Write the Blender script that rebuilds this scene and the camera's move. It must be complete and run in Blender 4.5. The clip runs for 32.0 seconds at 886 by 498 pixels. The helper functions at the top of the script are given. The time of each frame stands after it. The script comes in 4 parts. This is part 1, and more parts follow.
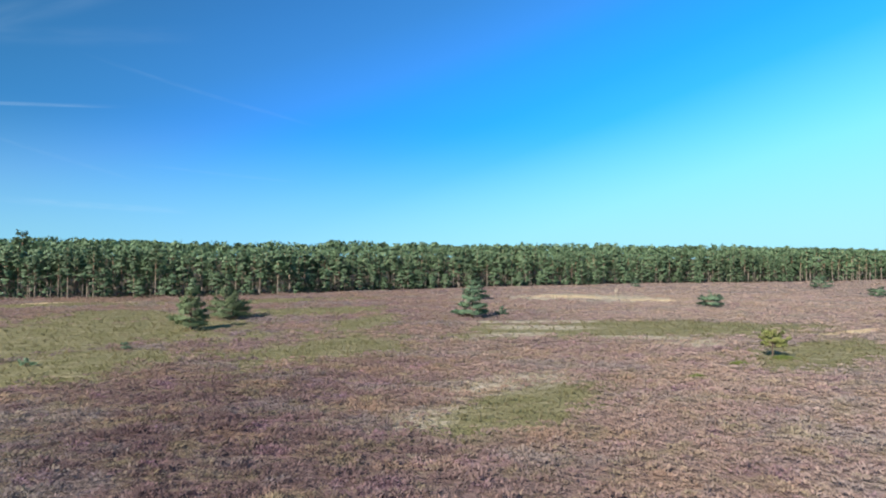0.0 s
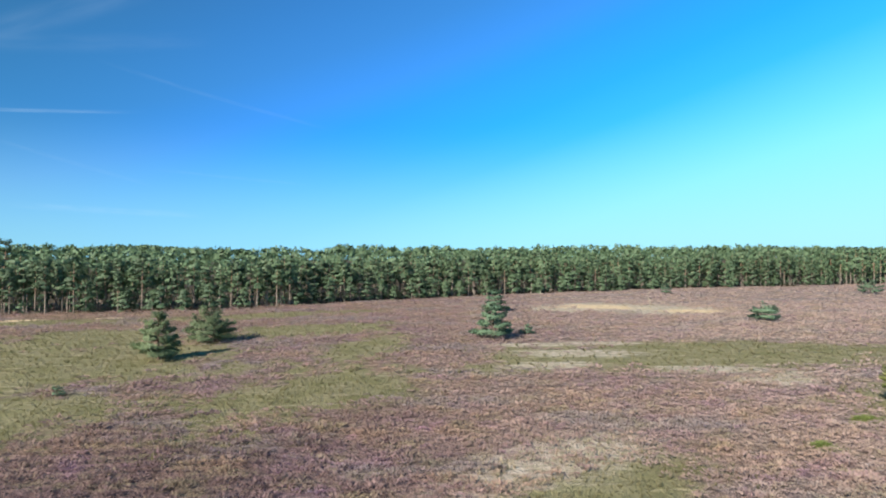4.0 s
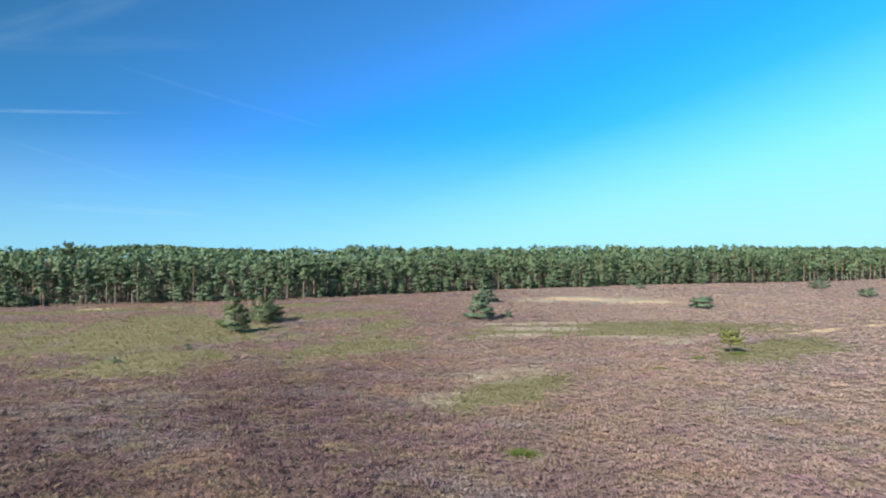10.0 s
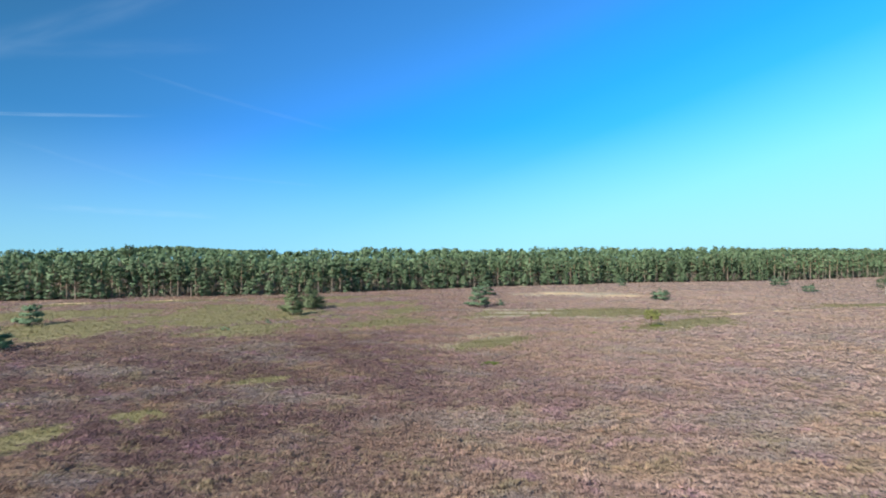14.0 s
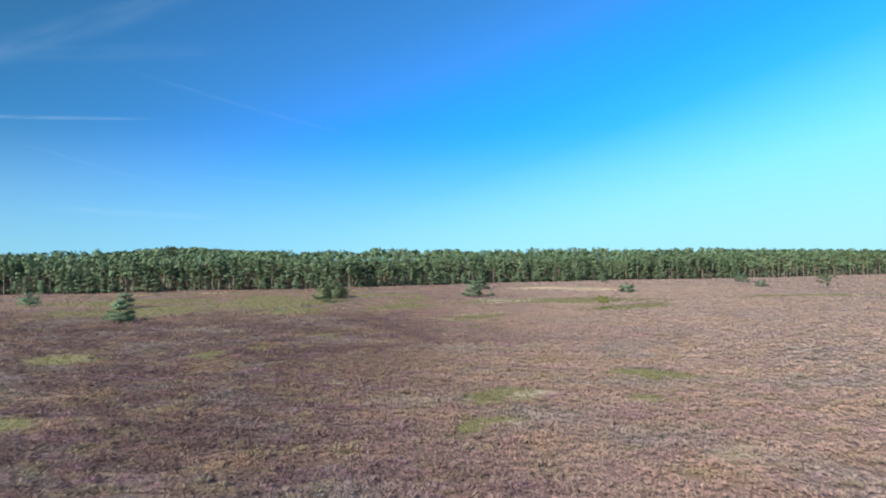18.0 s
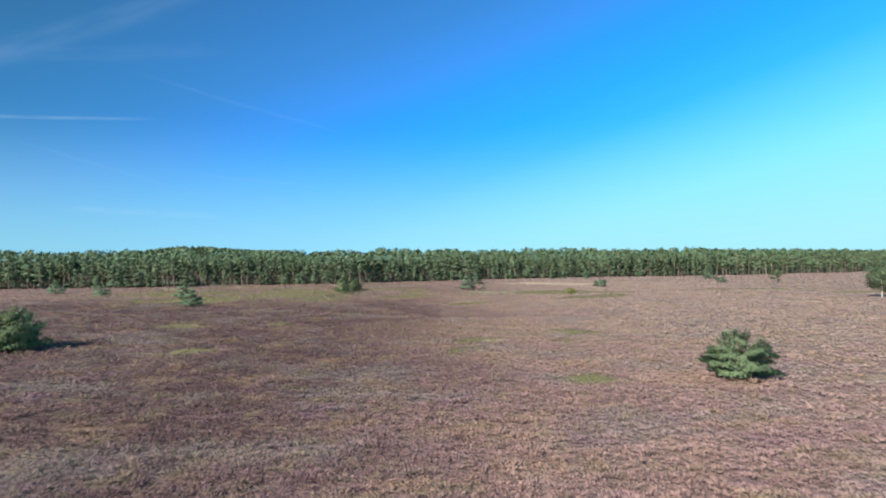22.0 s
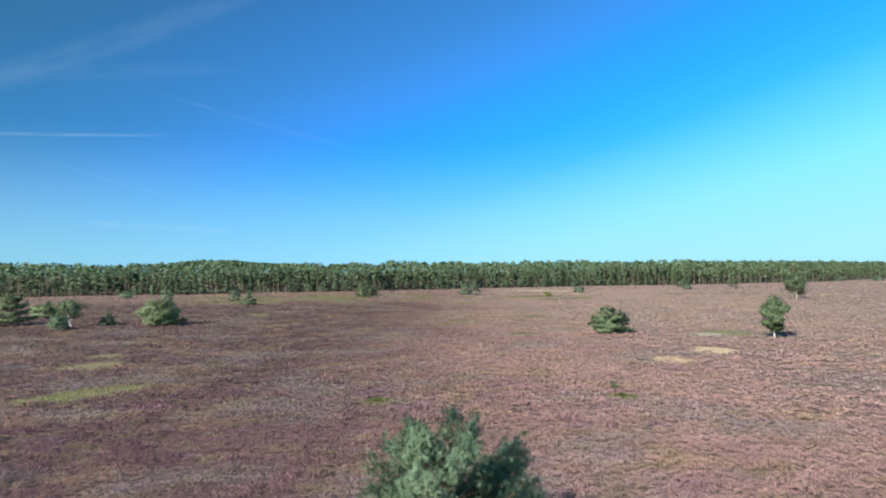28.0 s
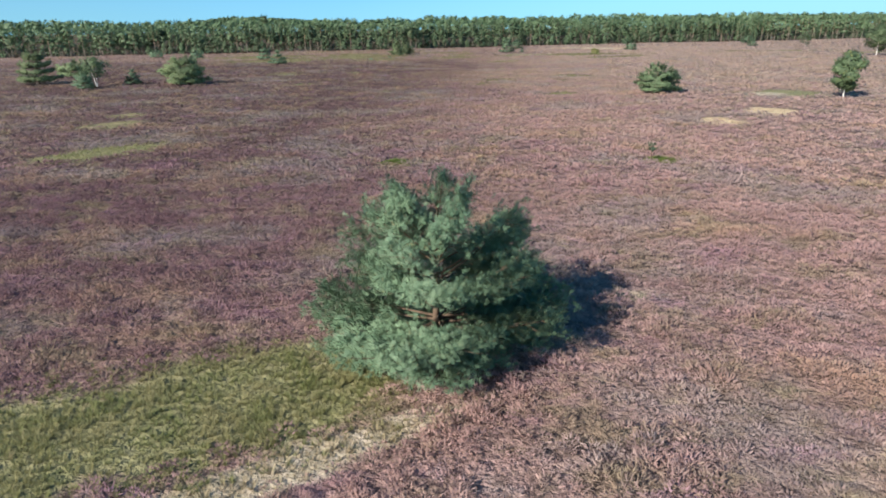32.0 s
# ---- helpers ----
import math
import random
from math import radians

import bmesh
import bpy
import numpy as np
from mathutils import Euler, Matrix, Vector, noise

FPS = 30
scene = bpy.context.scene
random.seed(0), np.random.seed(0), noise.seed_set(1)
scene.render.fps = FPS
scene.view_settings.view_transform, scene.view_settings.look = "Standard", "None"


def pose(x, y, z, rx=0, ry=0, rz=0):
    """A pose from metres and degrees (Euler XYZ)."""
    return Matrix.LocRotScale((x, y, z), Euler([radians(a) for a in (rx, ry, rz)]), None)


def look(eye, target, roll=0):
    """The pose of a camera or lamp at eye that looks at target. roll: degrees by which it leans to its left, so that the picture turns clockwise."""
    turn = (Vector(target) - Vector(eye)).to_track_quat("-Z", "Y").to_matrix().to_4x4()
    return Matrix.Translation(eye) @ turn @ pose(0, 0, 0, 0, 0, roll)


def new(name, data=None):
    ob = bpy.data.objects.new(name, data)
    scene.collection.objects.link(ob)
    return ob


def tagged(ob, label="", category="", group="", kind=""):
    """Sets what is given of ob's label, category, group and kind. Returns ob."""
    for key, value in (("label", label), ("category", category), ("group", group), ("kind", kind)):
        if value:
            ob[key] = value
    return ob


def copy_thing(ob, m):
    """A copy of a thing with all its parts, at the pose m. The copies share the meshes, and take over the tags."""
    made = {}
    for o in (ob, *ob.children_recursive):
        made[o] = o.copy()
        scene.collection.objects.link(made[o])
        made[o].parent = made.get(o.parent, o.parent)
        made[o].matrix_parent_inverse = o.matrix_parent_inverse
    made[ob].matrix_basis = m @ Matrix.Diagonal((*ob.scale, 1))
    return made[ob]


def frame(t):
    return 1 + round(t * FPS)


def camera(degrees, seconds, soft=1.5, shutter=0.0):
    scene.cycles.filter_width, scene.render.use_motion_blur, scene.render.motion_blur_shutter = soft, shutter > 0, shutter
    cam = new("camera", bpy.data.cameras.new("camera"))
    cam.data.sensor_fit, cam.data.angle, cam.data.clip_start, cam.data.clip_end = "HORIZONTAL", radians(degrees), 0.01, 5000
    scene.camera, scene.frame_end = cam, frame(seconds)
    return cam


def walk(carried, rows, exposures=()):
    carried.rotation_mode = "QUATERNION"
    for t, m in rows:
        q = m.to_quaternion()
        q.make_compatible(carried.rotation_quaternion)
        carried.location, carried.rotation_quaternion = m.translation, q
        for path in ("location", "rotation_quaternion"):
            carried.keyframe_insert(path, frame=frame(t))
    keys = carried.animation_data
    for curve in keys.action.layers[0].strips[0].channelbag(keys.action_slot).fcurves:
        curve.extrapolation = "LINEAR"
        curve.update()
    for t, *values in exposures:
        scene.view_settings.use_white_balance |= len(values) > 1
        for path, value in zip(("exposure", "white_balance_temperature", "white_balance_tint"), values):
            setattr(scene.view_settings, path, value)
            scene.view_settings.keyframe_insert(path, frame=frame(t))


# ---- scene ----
cam = camera(72.0, 32.0, soft=1.85, shutter=0.5)
PATH = [
    (0, (-0.69, -4.68, 11.22), (-0.181, 15.310, 11.456), 0.24),
    (0.5, (-0.68, -2.00, 11.28), (-0.193, 17.997, 11.505), 0.20),
    (1, (-0.70, 0.81, 11.33), (-0.231, 20.803, 11.555), 0.14),
    (1.5, (-0.77, 3.41, 11.36), (-0.299, 23.399, 11.585), 0.09),
    (2, (-0.83, 6.15, 11.38), (-0.365, 26.144, 11.619), 0.05),
    (2.5, (-1.02, 8.89, 11.38), (-0.572, 28.884, 11.596), 0.02),
    (3, (-1.04, 14.72, 12.32), (-0.869, 34.722, 12.592), -0.22),
    (3.5, (-0.93, 13.39, 12.64), (-0.797, 33.388, 12.927), -0.28),
    (5.5, (-0.54, 3.65, 12.91), (-0.537, 23.647, 13.150), -0.24),
    (6, (-0.41, 1.15, 12.94), (-0.402, 21.144, 13.181), -0.22),
    (7, (-0.27, -3.42, 12.97), (-0.242, 16.579, 13.221), -0.30),
    (8, (-0.09, -8.11, 12.96), (-0.064, 11.889, 13.205), -0.35),
    (9, (0.00, -13.00, 13.00), (0.000, 6.999, 13.238), -0.28),
    (10, (0.14, -18.08, 13.06), (0.110, 1.921, 13.304), -0.29),
    (11, (0.33, -24.29, 13.07), (0.243, -4.290, 13.331), -0.29),
    (12, (0.48, -32.12, 13.09), (0.334, -12.124, 13.354), -0.31),
    (13, (0.56, -41.04, 13.08), (0.345, -21.038, 13.348), -0.30),
    (14, (0.34, -52.51, 13.08), (0.084, -32.517, 13.361), -0.26),
    (14.5, (0.41, -57.65, 13.02), (0.150, -37.649, 13.311), -0.25),
    (16.5, (0.95, -74.68, 12.54), (0.616, -54.683, 12.856), -0.27),
    (17, (1.17, -78.92, 12.47), (0.805, -58.924, 12.796), -0.28),
    (18, (1.53, -87.75, 12.49), (1.160, -67.753, 12.800), -0.31),
    (19, (1.76, -96.88, 12.51), (1.404, -76.887, 12.823), -0.29),
    (20, (2.05, -105.74, 12.53), (1.690, -85.746, 12.819), -0.26),
    (21, (2.38, -114.41, 12.54), (2.001, -94.420, 12.822), -0.26),
    (21.5, (2.50, -118.99, 12.55), (2.125, -98.999, 12.835), -0.27),
    (22, (2.55, -123.51, 12.51), (2.171, -103.513, 12.786), -0.26),
    (23, (2.86, -132.58, 12.39), (2.479, -112.588, 12.665), -0.24),
    (24, (3.13, -141.42, 12.22), (2.744, -121.430, 12.487), -0.32),
    (25, (3.48, -149.70, 12.06), (3.046, -129.708, 12.329), -0.37),
    (25.5, (3.93, -153.63, 11.95), (3.451, -133.635, 12.231), -0.40),
    (27.5, (5.36, -166.45, 11.53), (4.783, -146.468, 12.255), -0.42),
    (28, (5.68, -169.32, 11.38), (5.071, -149.344, 12.084), -0.40),
    (28.5, (5.86, -172.07, 11.18), (5.246, -152.086, 11.771), -0.35),
    (29, (6.00, -174.86, 11.02), (5.372, -154.871, 11.311), -0.30),
    (29.5, (6.26, -175.39, 10.90), (5.472, -155.401, 10.824), -0.31),
    (30, (6.52, -173.60, 10.88), (5.510, -153.668, 9.572), -0.36),
    (30.5, (6.72, -171.70, 10.81), (5.544, -151.901, 8.234), -0.45),
    (31, (6.80, -168.90, 10.73), (5.504, -149.387, 6.538), -0.60),
    (31.5, (7.02, -165.60, 10.55), (5.262, -146.649, 4.403), -0.76),
    (32, (7.20, -165.10, 10.40), (5.267, -146.394, 3.592), -0.76),
]
walk(cam, [(t, look(eye, target, roll)) for t, eye, target, roll in PATH],
     exposures=[(0, 1.12), (2, 1.17), (6, 1.20), (13, 1.18), (18, 1.14), (22, 1.10), (29, 1.10), (30, 1.20), (31, 1.18), (32, 1.14)])

# ---------------------------------------------------------------- light
SUN_TO = Vector((-0.57, -0.80, 0.0)).normalized()      # where the sun stands on the ground plan
SUN_ELEV = radians(31)
world = bpy.data.worlds.new("sky")
scene.world = world
world.use_nodes = True
wn, wl = world.node_tree.nodes, world.node_tree.links
wn.clear()
w_out = wn.new("ShaderNodeOutputWorld")
w_bg = wn.new("ShaderNodeBackground")
w_sky = wn.new("ShaderNodeTexSky")
w_sky.sky_type = "NISHITA"
w_sky.sun_disc = False
w_sky.sun_elevation = SUN_ELEV
w_sky.sun_rotation = math.atan2(SUN_TO.x, SUN_TO.y)
w_sky.air_density, w_sky.dust_density, w_sky.ozone_density = 1.0, 0.4, 3.0
w_scale = wn.new("ShaderNodeMix")
w_scale.data_type, w_scale.blend_type = "RGBA", "MULTIPLY"
w_scale.inputs[0].default_value = 1.0
w_scale.inputs[7].default_value = (0.10, 0.10, 0.10, 1)
# the deep blue that runs slantwise from the zenith to a pale horizon
w_co = wn.new("ShaderNodeTexCoord")
w_dot = wn.new("ShaderNodeVectorMath")
w_dot.operation = "DOT_PRODUCT"
w_dot.inputs[1].default_value = (0.32, 0.0, -0.947)
w_map = wn.new("ShaderNodeMapRange")
w_map.inputs[1].default_value, w_map.inputs[2].default_value = -0.50, 0.20
w_ramp = wn.new("ShaderNodeValToRGB")
SKY = [(0.0, (0.030, 0.165, 0.440)), (0.107, (0.032, 0.205, 0.570)), (0.213, (0.038, 0.250, 0.700)), (0.307, (0.040, 0.305, 0.925)),
       (0.371, (0.020, 0.350, 1.0)), (0.471, (0.014, 0.425, 1.0)), (0.557, (0.030, 0.510, 1.0)), (0.671, (0.140, 0.720, 1.0)),
       (0.743, (0.220, 0.840, 1.0)), (1.0, (0.36, 0.94, 1.0))]
els = w_ramp.color_ramp.elements
els[0].position, els[0].color = SKY[0][0], (*SKY[0][1], 1)
els[1].position, els[1].color = SKY[-1][0], (*SKY[-1][1], 1)
for p, c in SKY[1:-1]:
    els.new(p).color = (*c, 1)
w_ramp.color_ramp.interpolation = "LINEAR"
w_sep = wn.new("ShaderNodeSeparateXYZ")
w_low = wn.new("ShaderNodeMapRange")                    # the pale band over the horizon
w_low.interpolation_type = "SMOOTHSTEP"
w_low.inputs[1].default_value, w_low.inputs[2].default_value = -0.03, 0.22
w_low.inputs[3].default_value, w_low.inputs[4].default_value = 0.70, 0.0
w_haze = wn.new("ShaderNodeMix")
w_haze.data_type = "RGBA"
w_haze.inputs[7].default_value = (0.38, 0.75, 1.0, 1)
w_side = wn.new("ShaderNodeMapRange")
w_side.interpolation_type = "SMOOTHSTEP"
w_side.inputs[1].default_value, w_side.inputs[2].default_value = -0.15, -0.70
w_dull = wn.new("ShaderNodeMix")
w_dull.data_type, w_dull.blend_type = "RGBA", "MULTIPLY"
w_dull.inputs[7].default_value = (0.95, 0.96, 0.80, 1)
w_mix = wn.new("ShaderNodeMix")
w_mix.data_type = "RGBA"
w_mix.inputs[0].default_value = 0.93
wl.new(w_co.outputs["Generated"], w_dot.inputs[0])
wl.new(w_dot.outputs["Value"], w_map.inputs[0])
wl.new(w_map.outputs[0], w_ramp.inputs[0])
wl.new(w_co.outputs["Generated"], w_sep.inputs[0])
wl.new(w_sep.outputs[2], w_low.inputs[0])
wl.new(w_low.outputs[0], w_haze.inputs[0])
wl.new(w_ramp.outputs[0], w_haze.inputs[6])
wl.new(w_sky.outputs[0], w_scale.inputs[6])
wl.new(w_scale.outputs[2], w_mix.inputs[6])
wl.new(w_sep.outputs[0], w_side.inputs[0])
wl.new(w_side.outputs[0], w_dull.inputs[0])
wl.new(w_haze.outputs[2], w_dull.inputs[6])
wl.new(w_dull.outputs[2], w_mix.inputs[7])
wl.new(w_mix.outputs[2], w_bg.inputs[0])
w_bg.inputs[1].default_value = 0.51
wl.new(w_bg.outputs[0], w_out.inputs[0])

sun_data = bpy.data.lights.new("sun", "SUN")
sun_data.energy, sun_data.angle, sun_data.color = 5.0, radians(0.53), (1.0, 0.94, 0.85)
sun = new("sun", sun_data)
sun_dir = Vector((SUN_TO.x * math.cos(SUN_ELEV), SUN_TO.y * math.cos(SUN_ELEV), math.sin(SUN_ELEV)))
sun.matrix_world = look(sun_dir * 200, (0, 0, 0))

# ---------------------------------------------------------------- materials


class Nodes:
    """A small helper that strings nodes together."""

    def __init__(self, name):
        self.mat = bpy.data.materials.new(name)
        self.mat.use_nodes = True
        self.n, self.l = self.mat.node_tree.nodes, self.mat.node_tree.links
        self.bsdf = self.n["Principled BSDF"]
        self.geo = self.n.new("ShaderNodeNewGeometry")
        self.pos = self.geo.outputs["Position"]
        self.rnd = self.geo.outputs["Random Per Island"]

    def put(self, sock, v):
        if isinstance(v, (int, float)):
            sock.default_value = v
        elif isinstance(v, tuple):
            sock.default_value = (*v, 1) if len(v) == 3 and sock.type == "RGBA" else v
        else:
            self.l.new(v, sock)

    def noise(self, scale, detail=3.0, rough=0.55, co=None, stretch=None):
        t = self.n.new("ShaderNodeTexNoise")
        t.inputs["Scale"].default_value, t.inputs["Detail"].default_value, t.inputs["Roughness"].default_value = scale, detail, rough
        src = co or self.pos
        if stretch:
            m = self.n.new("ShaderNodeMapping")
            m.inputs["Scale"].default_value = stretch
            self.l.new(src, m.inputs[0])
            src = m.outputs[0]
        self.l.new(src, t.inputs["Vector"])
        return t.outputs[0]

    def span(self, v, a, b, c=0.0, d=1.0, smooth=True):
        m = self.n.new("ShaderNodeMapRange")
        m.interpolation_type = "SMOOTHSTEP" if smooth else "LINEAR"
        for i, x in enumerate((v, a, b, c, d)):
            self.put(m.inputs[i], x)
        return m.outputs[0]

    def mix(self, f, a, b, mode="MIX"):
        m = self.n.new("ShaderNodeMix")
        m.data_type, m.blend_type = "RGBA", mode
        self.put(m.inputs[0], f)
        self.put(m.inputs[6], a)
        self.put(m.inputs[7], b)
        return m.outputs[2]

    def math(self, op, a, b):
        m = self.n.new("ShaderNodeMath")
        m.operation = op
        self.put(m.inputs[0], a)
        self.put(m.inputs[1], b)
        return m.outputs[0]

    def bright(self, col, v):
        h = self.n.new("ShaderNodeHueSaturation")
        self.put(h.inputs["Value"], v)
        self.put(h.inputs["Color"], col)
        return h.outputs[0]

    def bump(self, height, strength, dist):
        b = self.n.new("ShaderNodeBump")
        b.inputs["Strength"].default_value, b.inputs["Distance"].default_value = strength, dist
        self.l.new(height, b.inputs["Height"])
        self.l.new(b.outputs[0], self.bsdf.inputs["Normal"])

    def done(self, col, rough=0.85, spec=0.2, thin=0.0):
        self.put(self.bsdf.inputs["Base Color"], col)
        self.put(self.bsdf.inputs["Roughness"], rough)
        self.bsdf.inputs["Specular IOR Level"].default_value = spec
        if thin:
            tr = self.n.new("ShaderNodeBsdfTranslucent")
            self.put(tr.inputs[0], col)
            mx = self.n.new("ShaderNodeMixShader")
            mx.inputs[0].default_value = thin
            self.l.new(self.bsdf.outputs[0], mx.inputs[1])
            self.l.new(tr.outputs[0], mx.inputs[2])
            self.l.new(mx.outputs[0], self.n["Material Output"].inputs[0])
        return self.mat


def heath_colour(k):
    """The mix of flowering, faded and grey heather, by place, with a sunlit east and shaded west painted in."""
    grain = k.math("MULTIPLY", k.math("SUBTRACT", k.rnd, 0.5), 0.03)

    def patchy(scale, lo, hi, much, detail=4, rough=0.62, stretch=(0.75, 1.3, 1)):
        return k.span(k.math("ADD", k.noise(scale, detail, rough, stretch=stretch), grain), lo, hi, 0, much)

    big = k.noise(0.022, 3, 0.6)
    sep = k.n.new("ShaderNodeSeparateXYZ")
    k.l.new(k.pos, sep.inputs[0])
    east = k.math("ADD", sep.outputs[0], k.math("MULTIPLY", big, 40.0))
    # darker to the west: shade between side-lit cushions, put into the colour
    west_shade = k.math("MULTIPLY", k.span(east, 36, -4, 0, 0.95), k.math("MULTIPLY", k.span(k.math("ADD", sep.outputs[1], k.math("MULTIPLY", big, 50.0)), 100, 50), k.span(sep.outputs[1], -110, -20, 0.90, 1.0)))
    col = k.mix(k.span(big, 0.38, 0.62), MAUVE, RUST)
    col = k.mix(patchy(0.11, 0.44, 0.62, 0.6), col, PINK)
    # paler to the east: tan heather, with full sunlight painted into its colour
    col = k.mix(k.span(k.math("ADD", east, k.math("MULTIPLY", k.noise(0.16, 4, 0.7, stretch=(0.5, 1.7, 1)), 60.0)), 36, 105, 0, 0.63), col, SUNLIT_TAN)
    col = k.mix(k.span(sep.outputs[1], -10, -125, 0, 0.6), col, ROSE)
    col = k.mix(west_shade, col, SHADED_WEST)
    col = k.mix(k.math("MULTIPLY", k.span(sep.outputs[1], -96, -128, 0, 0.62), k.span(k.math("ADD", sep.outputs[0], k.math("MULTIPLY", big, 12.0)), 13, 1)), col, PURPLE)
    col = k.mix(patchy(0.13, 0.50, 0.64, 0.48, 5), col, AMBER)
    col = k.mix(patchy(0.075, 0.50, 0.62, 0.50, 5), col, GREY)
    col = k.mix(patchy(0.21, 0.54, 0.66, 0.50), col, FLOWER)
    col = k.mix(patchy(0.43, 0.60, 0.70, 0.40, 3), col, BLOOM)
    col = k.mix(patchy(0.33, 0.52, 0.64, 0.50), col, OLIVE)
    col = k.mix(patchy(0.9, 0.52, 0.68, 0.40, 3), col, OLIVE)
    col = k.mix(patchy(0.6, 0.58, 0.72, 0.35, 4), col, GREY)
    return col


MAUVE, RUST, PINK = (0.230, 0.152, 0.152), (0.278, 0.190, 0.144), (0.345, 0.238, 0.214)
GREY, OLIVE, SUNLIT_TAN = (0.270, 0.246, 0.230), (0.262, 0.226, 0.126), (0.470, 0.356, 0.296)
AMBER, ROSE = (0.385, 0.262, 0.165), (0.415, 0.258, 0.242)
PURPLE = (0.175, 0.100, 0.118)
FLOWER, BLOOM, SHADED_WEST = (0.280, 0.164, 0.204), (0.320, 0.175, 0.252), (0.124, 0.080, 0.082)


def heather_material():
    k = Nodes("heather")
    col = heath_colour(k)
    col = k.bright(col, k.span(k.rnd, 0, 1, 0.90, 1.10, False))
    col = k.bright(col, k.span(k.noise(2.2, 4, 0.65), 0.3, 0.7, 0.76, 1.26, False))
    col = k.bright(col, k.span(k.noise(0.35, 4, 0.65, stretch=(0.6, 1.6, 1)), 0.3, 0.7, 0.82, 1.20, False))
    return k.done(col, 0.95, 0.05, 0.45)


def ground_material():
    k = Nodes("heath_ground")
    at = k.n.new("ShaderNodeAttribute")
    at.attribute_name = "cover"
    sep = k.n.new("ShaderNodeSeparateColor")
    k.l.new(at.outputs["Color"], sep.inputs[0])
    edge = k.math("MULTIPLY", k.math("SUBTRACT", k.noise(0.45, 5, 0.7), 0.5), 1.3)
    amount = [k.span(k.math("ADD", sep.outputs[i], edge), 0.32, 0.72) for i in range(3)]
    speck = k.noise(1.4, 5, 0.75)
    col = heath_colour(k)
    col = k.mix(k.span(speck, 0.60, 0.36, 0.3, 0.8), col, (0.075, 0.052, 0.042))
    col = k.mix(k.span(k.noise(2.6, 3, 0.6), 0.56, 0.72, 0, 0.5), col, (0.26, 0.175, 0.16))
    grass = k.mix(k.span(k.noise(0.25, 4, 0.6), 0.35, 0.65), (0.146, 0.136, 0.062), (0.200, 0.178, 0.098))
    grass = k.mix(k.span(speck, 0.50, 0.36, 0, 0.5), grass, (0.12, 0.108, 0.055))
    grass = k.mix(k.span(k.noise(0.5, 4, 0.7, stretch=(0.5, 1.6, 1)), 0.54, 0.68, 0, 0.6), grass, (0.36, 0.30, 0.20))
    sand = k.mix(k.span(k.noise(0.8, 4, 0.7), 0.38, 0.62), (0.55, 0.43, 0.27), (0.43, 0.31, 0.18))
    lush = k.mix(k.span(speck, 0.40, 0.60), (0.165, 0.162, 0.08), (0.215, 0.20, 0.108))
    col = k.mix(amount[0], col, grass)
    col = k.mix(amount[2], col, lush)
    straw = k.mix(k.span(k.noise(0.9, 4, 0.7), 0.38, 0.62), (0.42, 0.355, 0.275), (0.27, 0.235, 0.155))
    streaky = k.math("MULTIPLY", k.math("SUBTRACT", k.noise(0.7, 5, 0.75, stretch=(0.5, 1.5, 1)), 0.5), 1.5)
    col = k.mix(k.span(k.math("ADD", sep.outputs[1], streaky), 0.10, 0.70, 0, 0.92), col, straw)
    col = k.mix(k.span(k.math("ADD", at.outputs["Alpha"], edge), 0.35, 0.7), col, sand)
    # forest floor: needle litter, its brown darkened to carry the canopy's shade
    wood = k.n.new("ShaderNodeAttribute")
    wood.attribute_name = "shaded_woodland"
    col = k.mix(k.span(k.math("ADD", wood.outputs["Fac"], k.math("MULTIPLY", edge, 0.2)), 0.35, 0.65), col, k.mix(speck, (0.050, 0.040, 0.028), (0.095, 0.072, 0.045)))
    k.bump(k.math("ADD", k.noise(1.3, 5, 0.7), k.math("MULTIPLY", k.noise(5.0, 3, 0.6), 0.5)), 1.0, 0.45)
    return k.done(col, 0.95, 0.05)


def blade_material(name, a, b, scale=0.3, vary=0.35):
    k = Nodes(name)
    col = k.mix(k.span(k.noise(scale, 3), 0.35, 0.65), a, b)
    col = k.bright(col, k.span(k.rnd, 0, 1, 1 - vary, 1 + vary, False))
    return k.done(col, 0.8, 0.15, 0.5)


def needle_material(name, a, b, old, vary=0.14, tuftiness=0.22, thin=0.3):
    """Needles: blue-green young shoots, duller old ones, a few brown."""
    k = Nodes(name)
    info = k.n.new("ShaderNodeObjectInfo")
    col = k.mix(k.span(k.noise(0.9, 3), 0.35, 0.65), a, b)
    col = k.bright(col, k.span(k.noise(3.4, 2, 0.6), 0.3, 0.7, 1 - tuftiness, 1 + tuftiness, False))
    col = k.bright(col, k.span(k.noise(0.16, 2, 0.5), 0.3, 0.7, 0.78, 1.22, False))
    col = k.mix(k.span(k.rnd, 0.95, 0.99, 0, 0.7, False), col, old)
    col = k.bright(col, k.span(k.rnd, 0, 1, 1 - vary, 1 + vary, False))
    col = k.bright(col, k.span(info.outputs["Random"], 0, 1, 0.82, 1.22, False))
    return k.done(col, 0.6, 0.3, thin)


def bark_material(name, low, high, z0, z1):
    """Bark that turns from grey-brown plates to an orange skin up the stem."""
    k = Nodes(name)
    co = k.n.new("ShaderNodeTexCoord").outputs["Object"]
    sep = k.n.new("ShaderNodeSeparateXYZ")
    k.l.new(co, sep.inputs[0])
    crack = k.noise(3.0, 5, 0.7, co=co, stretch=(2, 2, 0.35))
    col = k.mix(k.span(sep.outputs[2], z0, z1), low, high)
    col = k.mix(k.span(crack, 0.5, 0.35, 0, 0.75), col, (0.05, 0.036, 0.028))
    k.bump(crack, 0.7, 0.05)
    return k.done(col, 0.9, 0.1)


